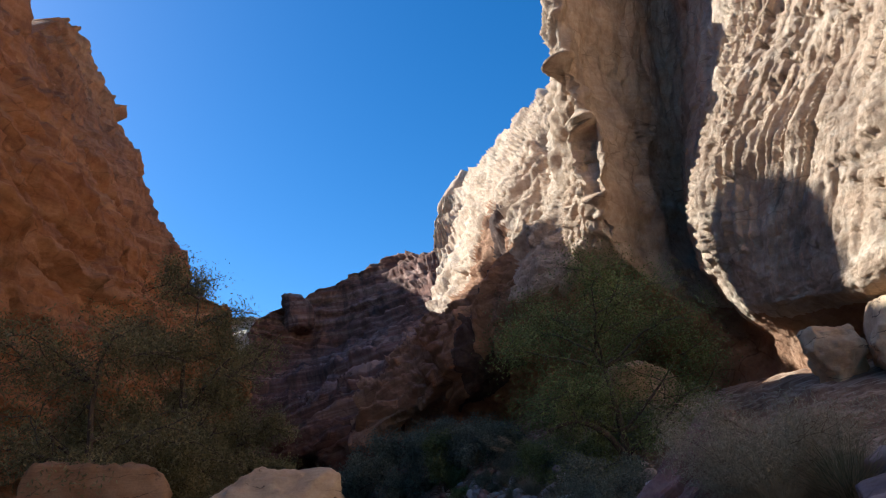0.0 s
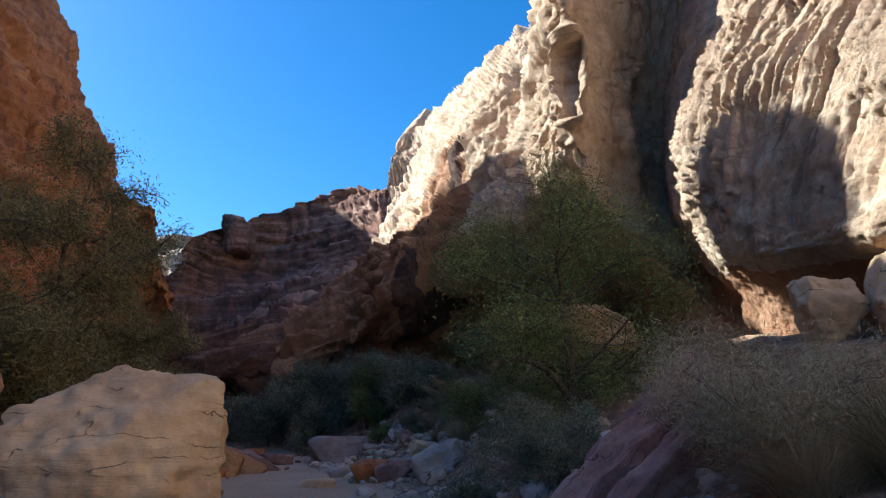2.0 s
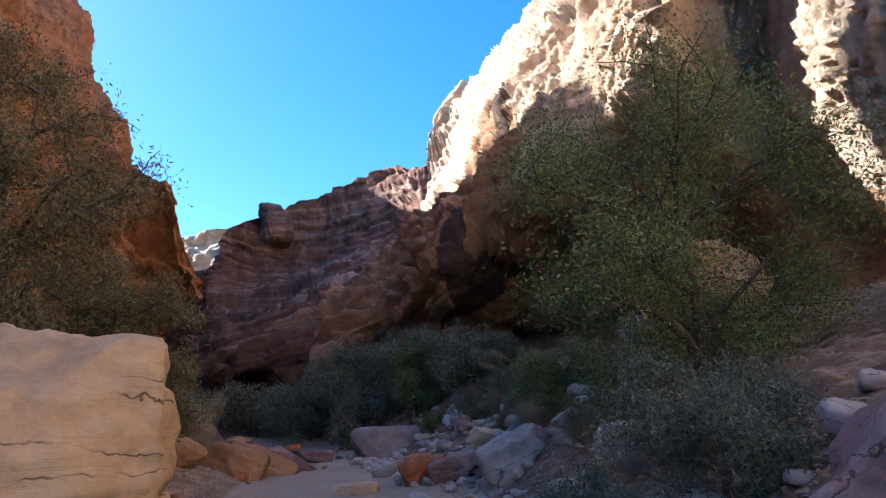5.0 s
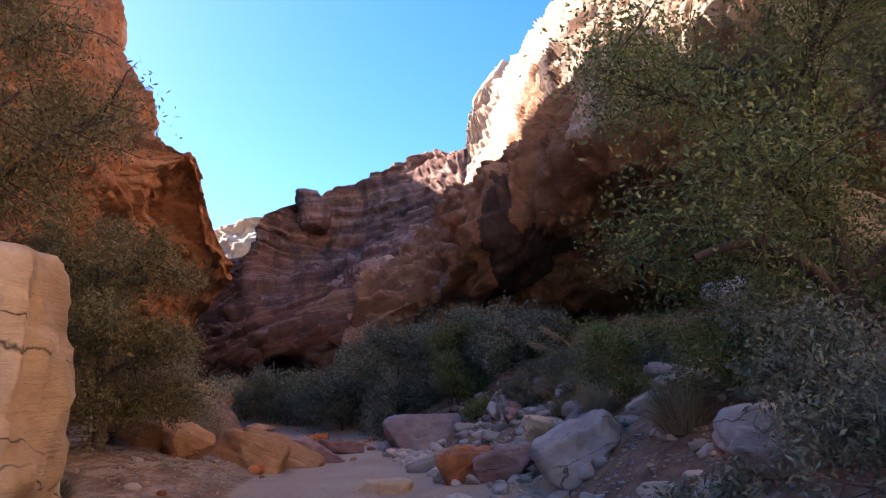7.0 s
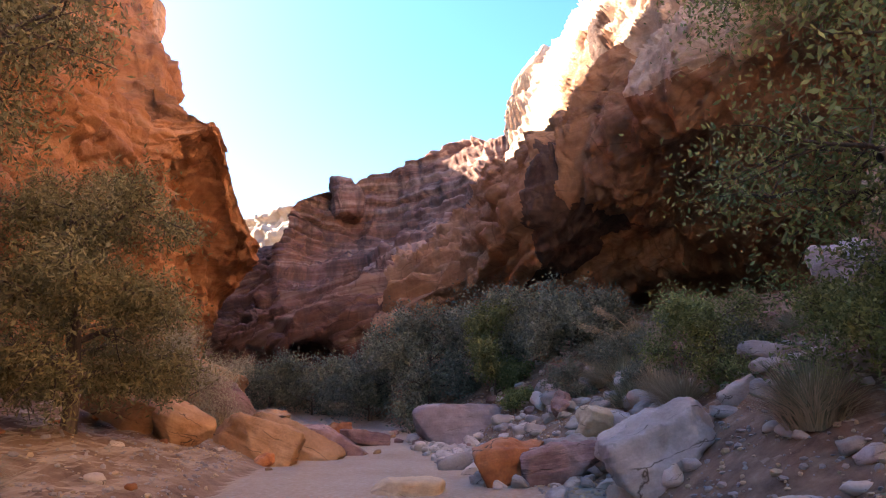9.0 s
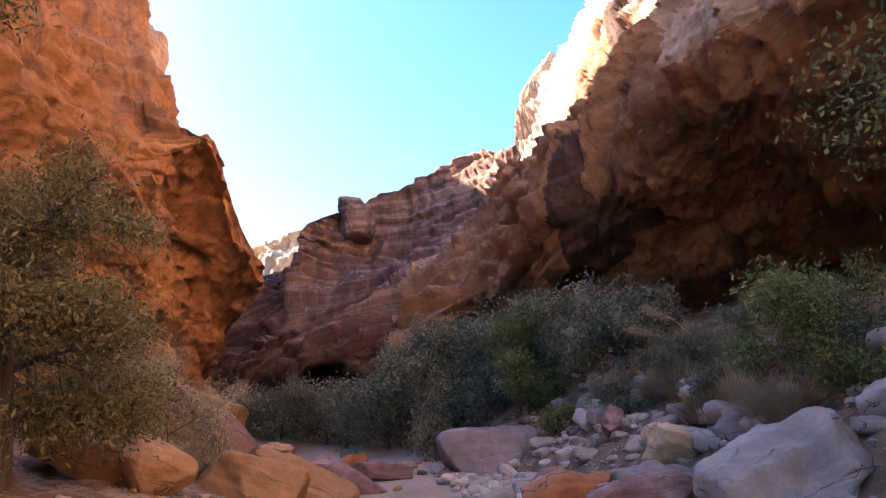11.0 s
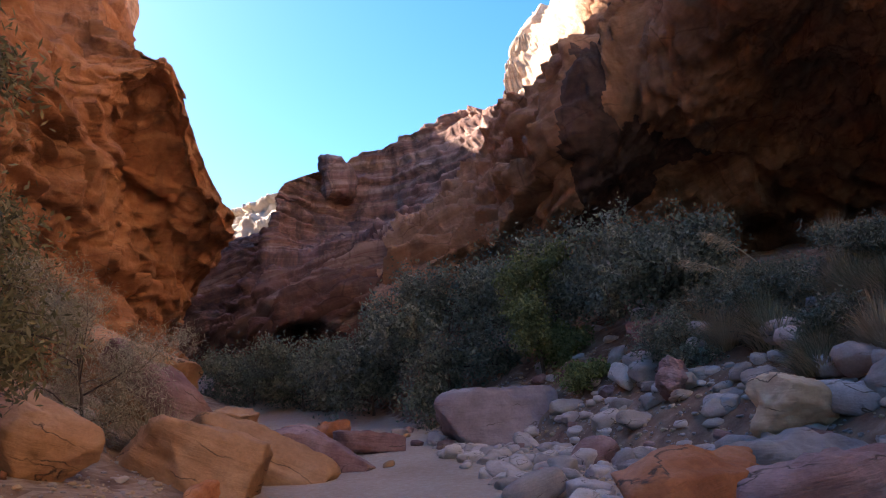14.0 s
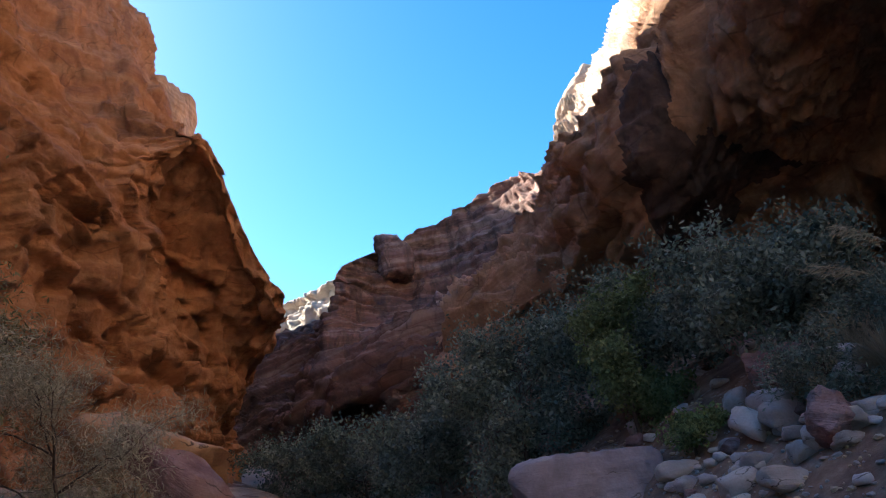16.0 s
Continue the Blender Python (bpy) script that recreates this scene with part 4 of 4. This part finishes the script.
def seed_stalk(name, x, y, reach, height, seed):
    """A long arching grass stalk with a feathery head."""
    rng = np.random.RandomState(seed)
    base = tagged(new(name), "long arching dry seed stalk with a feathery head", "plant stalk")
    base.location = (x, y, on_ground(x, y))
    t = np.linspace(0, 1, 16)
    path = np.stack([reach[0] * t ** 1.5, reach[1] * t ** 1.5, height * (1.25 * t - 0.25 * t ** 3)], -1)
    part("stalk", joined("stalk", [tube(path, 0.016, 0.006, 5)], STRAW), base)
    n = 340
    k = rng.uniform(0.72, 1.0, n)
    c = np.stack([np.interp(k, t, path[:, i]) for i in range(3)], -1) + rng.normal(size=(n, 3)) * 0.05 + np.array([-0.03, 0, -0.04])
    ax = rng.normal(size=(n, 3)) * 0.4 + np.array([reach[0], reach[1], -0.5])
    ax /= np.linalg.norm(ax, axis=1, keepdims=True)
    tagged(part("seed_head", leaf_mesh("seed_head", c, ax, 0.08, 0.010, rng, STRAW), base), kind="stuff")


seed_stalk("grass_stalk", 2.2, 30.8, (-1.15, 0.0), 1.35, 421)
seed_stalk("grass_stalk", 2.0, 30.9, (-1.3, 0.2), 1.0, 422)

STONES = [rock_mesh("stone", sz, 500 + i, mt, 6, 0.10, 3, 0.45) for i, (sz, mt) in enumerate((
    ((1.0, 0.8, 0.6), ST_GREY), ((1.0, 0.7, 0.5), ST_PALE), ((1.0, 0.9, 0.7), ST_MAROON), ((1.0, 0.6, 0.5), ST_GREY), ((1.0, 0.8, 0.45), ST_ORANGE), ((1.0, 0.7, 0.6), ST_RED)))]
STONE_TEXT = ("grey limestone cobble lying on the bank", "pale sandstone cobble lying on the bank", "maroon cobble lying on the bank",
              "grey angular stone lying on the bank", "orange sandstone chunk on the bank", "rust-red stone on the bank")
srng = random.Random(77)
HEAP = []


def scatter(count, x0, x1, y0, y1, kinds, big, keep):
    made = 0
    while made < count:
        y = srng.uniform(y0, y1)
        d = srng.uniform(x0, x1)
        x = float(bed_x(y)) + d
        if not keep(x, y):
            continue
        made += 1
        k = srng.choice(kinds)
        s = min(big, 0.15 + srng.expovariate(1 / 0.16))
        m = Matrix.Translation((x, y, on_ground(x, y) + s * 0.12)) @ pose(0, 0, 0, srng.uniform(-20, 20), srng.uniform(-20, 20), srng.uniform(0, 360)) @ Matrix.Diagonal((s, s, s, 1))
        if s < 0.27:
            HEAP.append((k, m))
            continue
        ob = tagged(new("stone", STONES[k]), STONE_TEXT[k], "stone", "loose stones of the wash")
        ob.matrix_world = m


def clear(x, y):
    return abs(x - float(np.interp(y, (0, 8, 15, 22), (2.1, 1.7, 0.5, -1.5)))) > 1.2 or y > 23.5


scatter(70, 2.6, 6.5, 21, 27, (0, 0, 1, 3, 3), 0.8, clear)
scatter(150, 1.6, 7.5, 21.5, 33, (0, 0, 1, 2, 3, 3), 0.75, clear)
scatter(230, 1.7, 6.2, 23.5, 31, (0, 0, 1, 1, 3), 0.45, clear)
scatter(60, 1.6, 6.0, 8, 21.5, (0, 1, 3, 2), 0.6, clear)
scatter(45, -6.0, -1.7, 14, 30, (1, 4, 4, 5), 0.5, clear)
scatter(130, 2.6, 8.5, 27, 36, (0, 0, 1, 2, 3, 3), 0.7, clear)
scatter(35, -3.0, 2.5, 27.5, 38, (0, 1, 2, 4), 0.55, clear)


for k in range(6):
    mesh = rock_mesh("cobbles", *(((1.0, 0.8, 0.6), 510, ST_GREY), ((1.0, 0.7, 0.5), 511, ST_PALE), ((1.0, 0.9, 0.7), 512, ST_MAROON),
                                  ((1.0, 0.6, 0.5), 513, ST_GREY), ((1.0, 0.8, 0.45), 514, ST_ORANGE), ((1.0, 0.7, 0.6), 515, ST_RED))[k], 6, 0.1, 2, 0.5)
    co = np.array([v.co[:] + (1.0,) for v in mesh.vertices])
    tri = np.array([p.vertices[:] for p in mesh.polygons])
    mine = [np.array(m) for kind, m in HEAP if kind == k]
    if mine:
        V = np.concatenate([(co @ m.T)[:, :3] for m in mine])
        F = np.concatenate([tri + n * len(co) for n in range(len(mine))])
        tagged(new("cobbles", mesh_from("cobbles", V, F, mesh.materials[0])), STONE_TEXT[k].replace("lying ", "strewn "), "stones", kind="stuff")


def gravel(name, count, seed, mat, label):
    """Small loose stones, too many to count."""
    rng = np.random.RandomState(seed)
    y = rng.uniform(7, 37, count)
    d = rng.normal(0, 1, count)
    x = bed_x(y) + np.where(rng.rand(count) < 0.6, 2.4 + np.abs(d) * 1.7, np.where(rng.rand(count) < 0.85, -2.2 - np.abs(d) * 1.6, 2.2 + np.abs(d) * 1.5))
    z = ground_z(x, y)
    s = np.minimum(0.012 + rng.exponential(0.014, count), 0.05)
    g = (1 + 5 ** 0.5) / 2
    ico = np.array([(-1, g, 0), (1, g, 0), (-1, -g, 0), (1, -g, 0), (0, -1, g), (0, 1, g), (0, -1, -g), (0, 1, -g), (g, 0, -1), (g, 0, 1), (-g, 0, -1), (-g, 0, 1)]) / 1.9
    f = np.array([(0, 11, 5), (0, 5, 1), (0, 1, 7), (0, 7, 10), (0, 10, 11), (1, 5, 9), (5, 11, 4), (11, 10, 2), (10, 7, 6), (7, 1, 8),
                  (3, 9, 4), (3, 4, 2), (3, 2, 6), (3, 6, 8), (3, 8, 9), (4, 9, 5), (2, 4, 11), (6, 2, 10), (8, 6, 7), (9, 8, 1)])
    a = rng.uniform(0, 6.28, count)
    V = ico[None] * rng.uniform(0.8, 1.15, (count, 12, 1)) * (s[:, None] * rng.uniform(0.5, 1.4, (count, 3)) * (1, 1, 0.7))[:, None]
    R = np.stack([np.cos(a), -np.sin(a), np.sin(a), np.cos(a)], -1).reshape(-1, 2, 2)
    V[..., :2] = np.einsum("nij,nkj->nki", R, V[..., :2])
    V += np.stack([x, y, z + s * 0.2], -1)[:, None]
    F = (np.arange(count)[:, None, None] * 12 + f[None]).reshape(-1, 3)
    tagged(new(name, mesh_from(name, V.reshape(-1, 3), F, mat, False)), label, "gravel", kind="stuff")


gravel("gravel", 8000, 601, ST_GREY, "grey and pale gravel strewn over the wash and banks")
gravel("gravel", 4000, 602, ST_CREAM, "pale tan gravel strewn over the wash and banks")
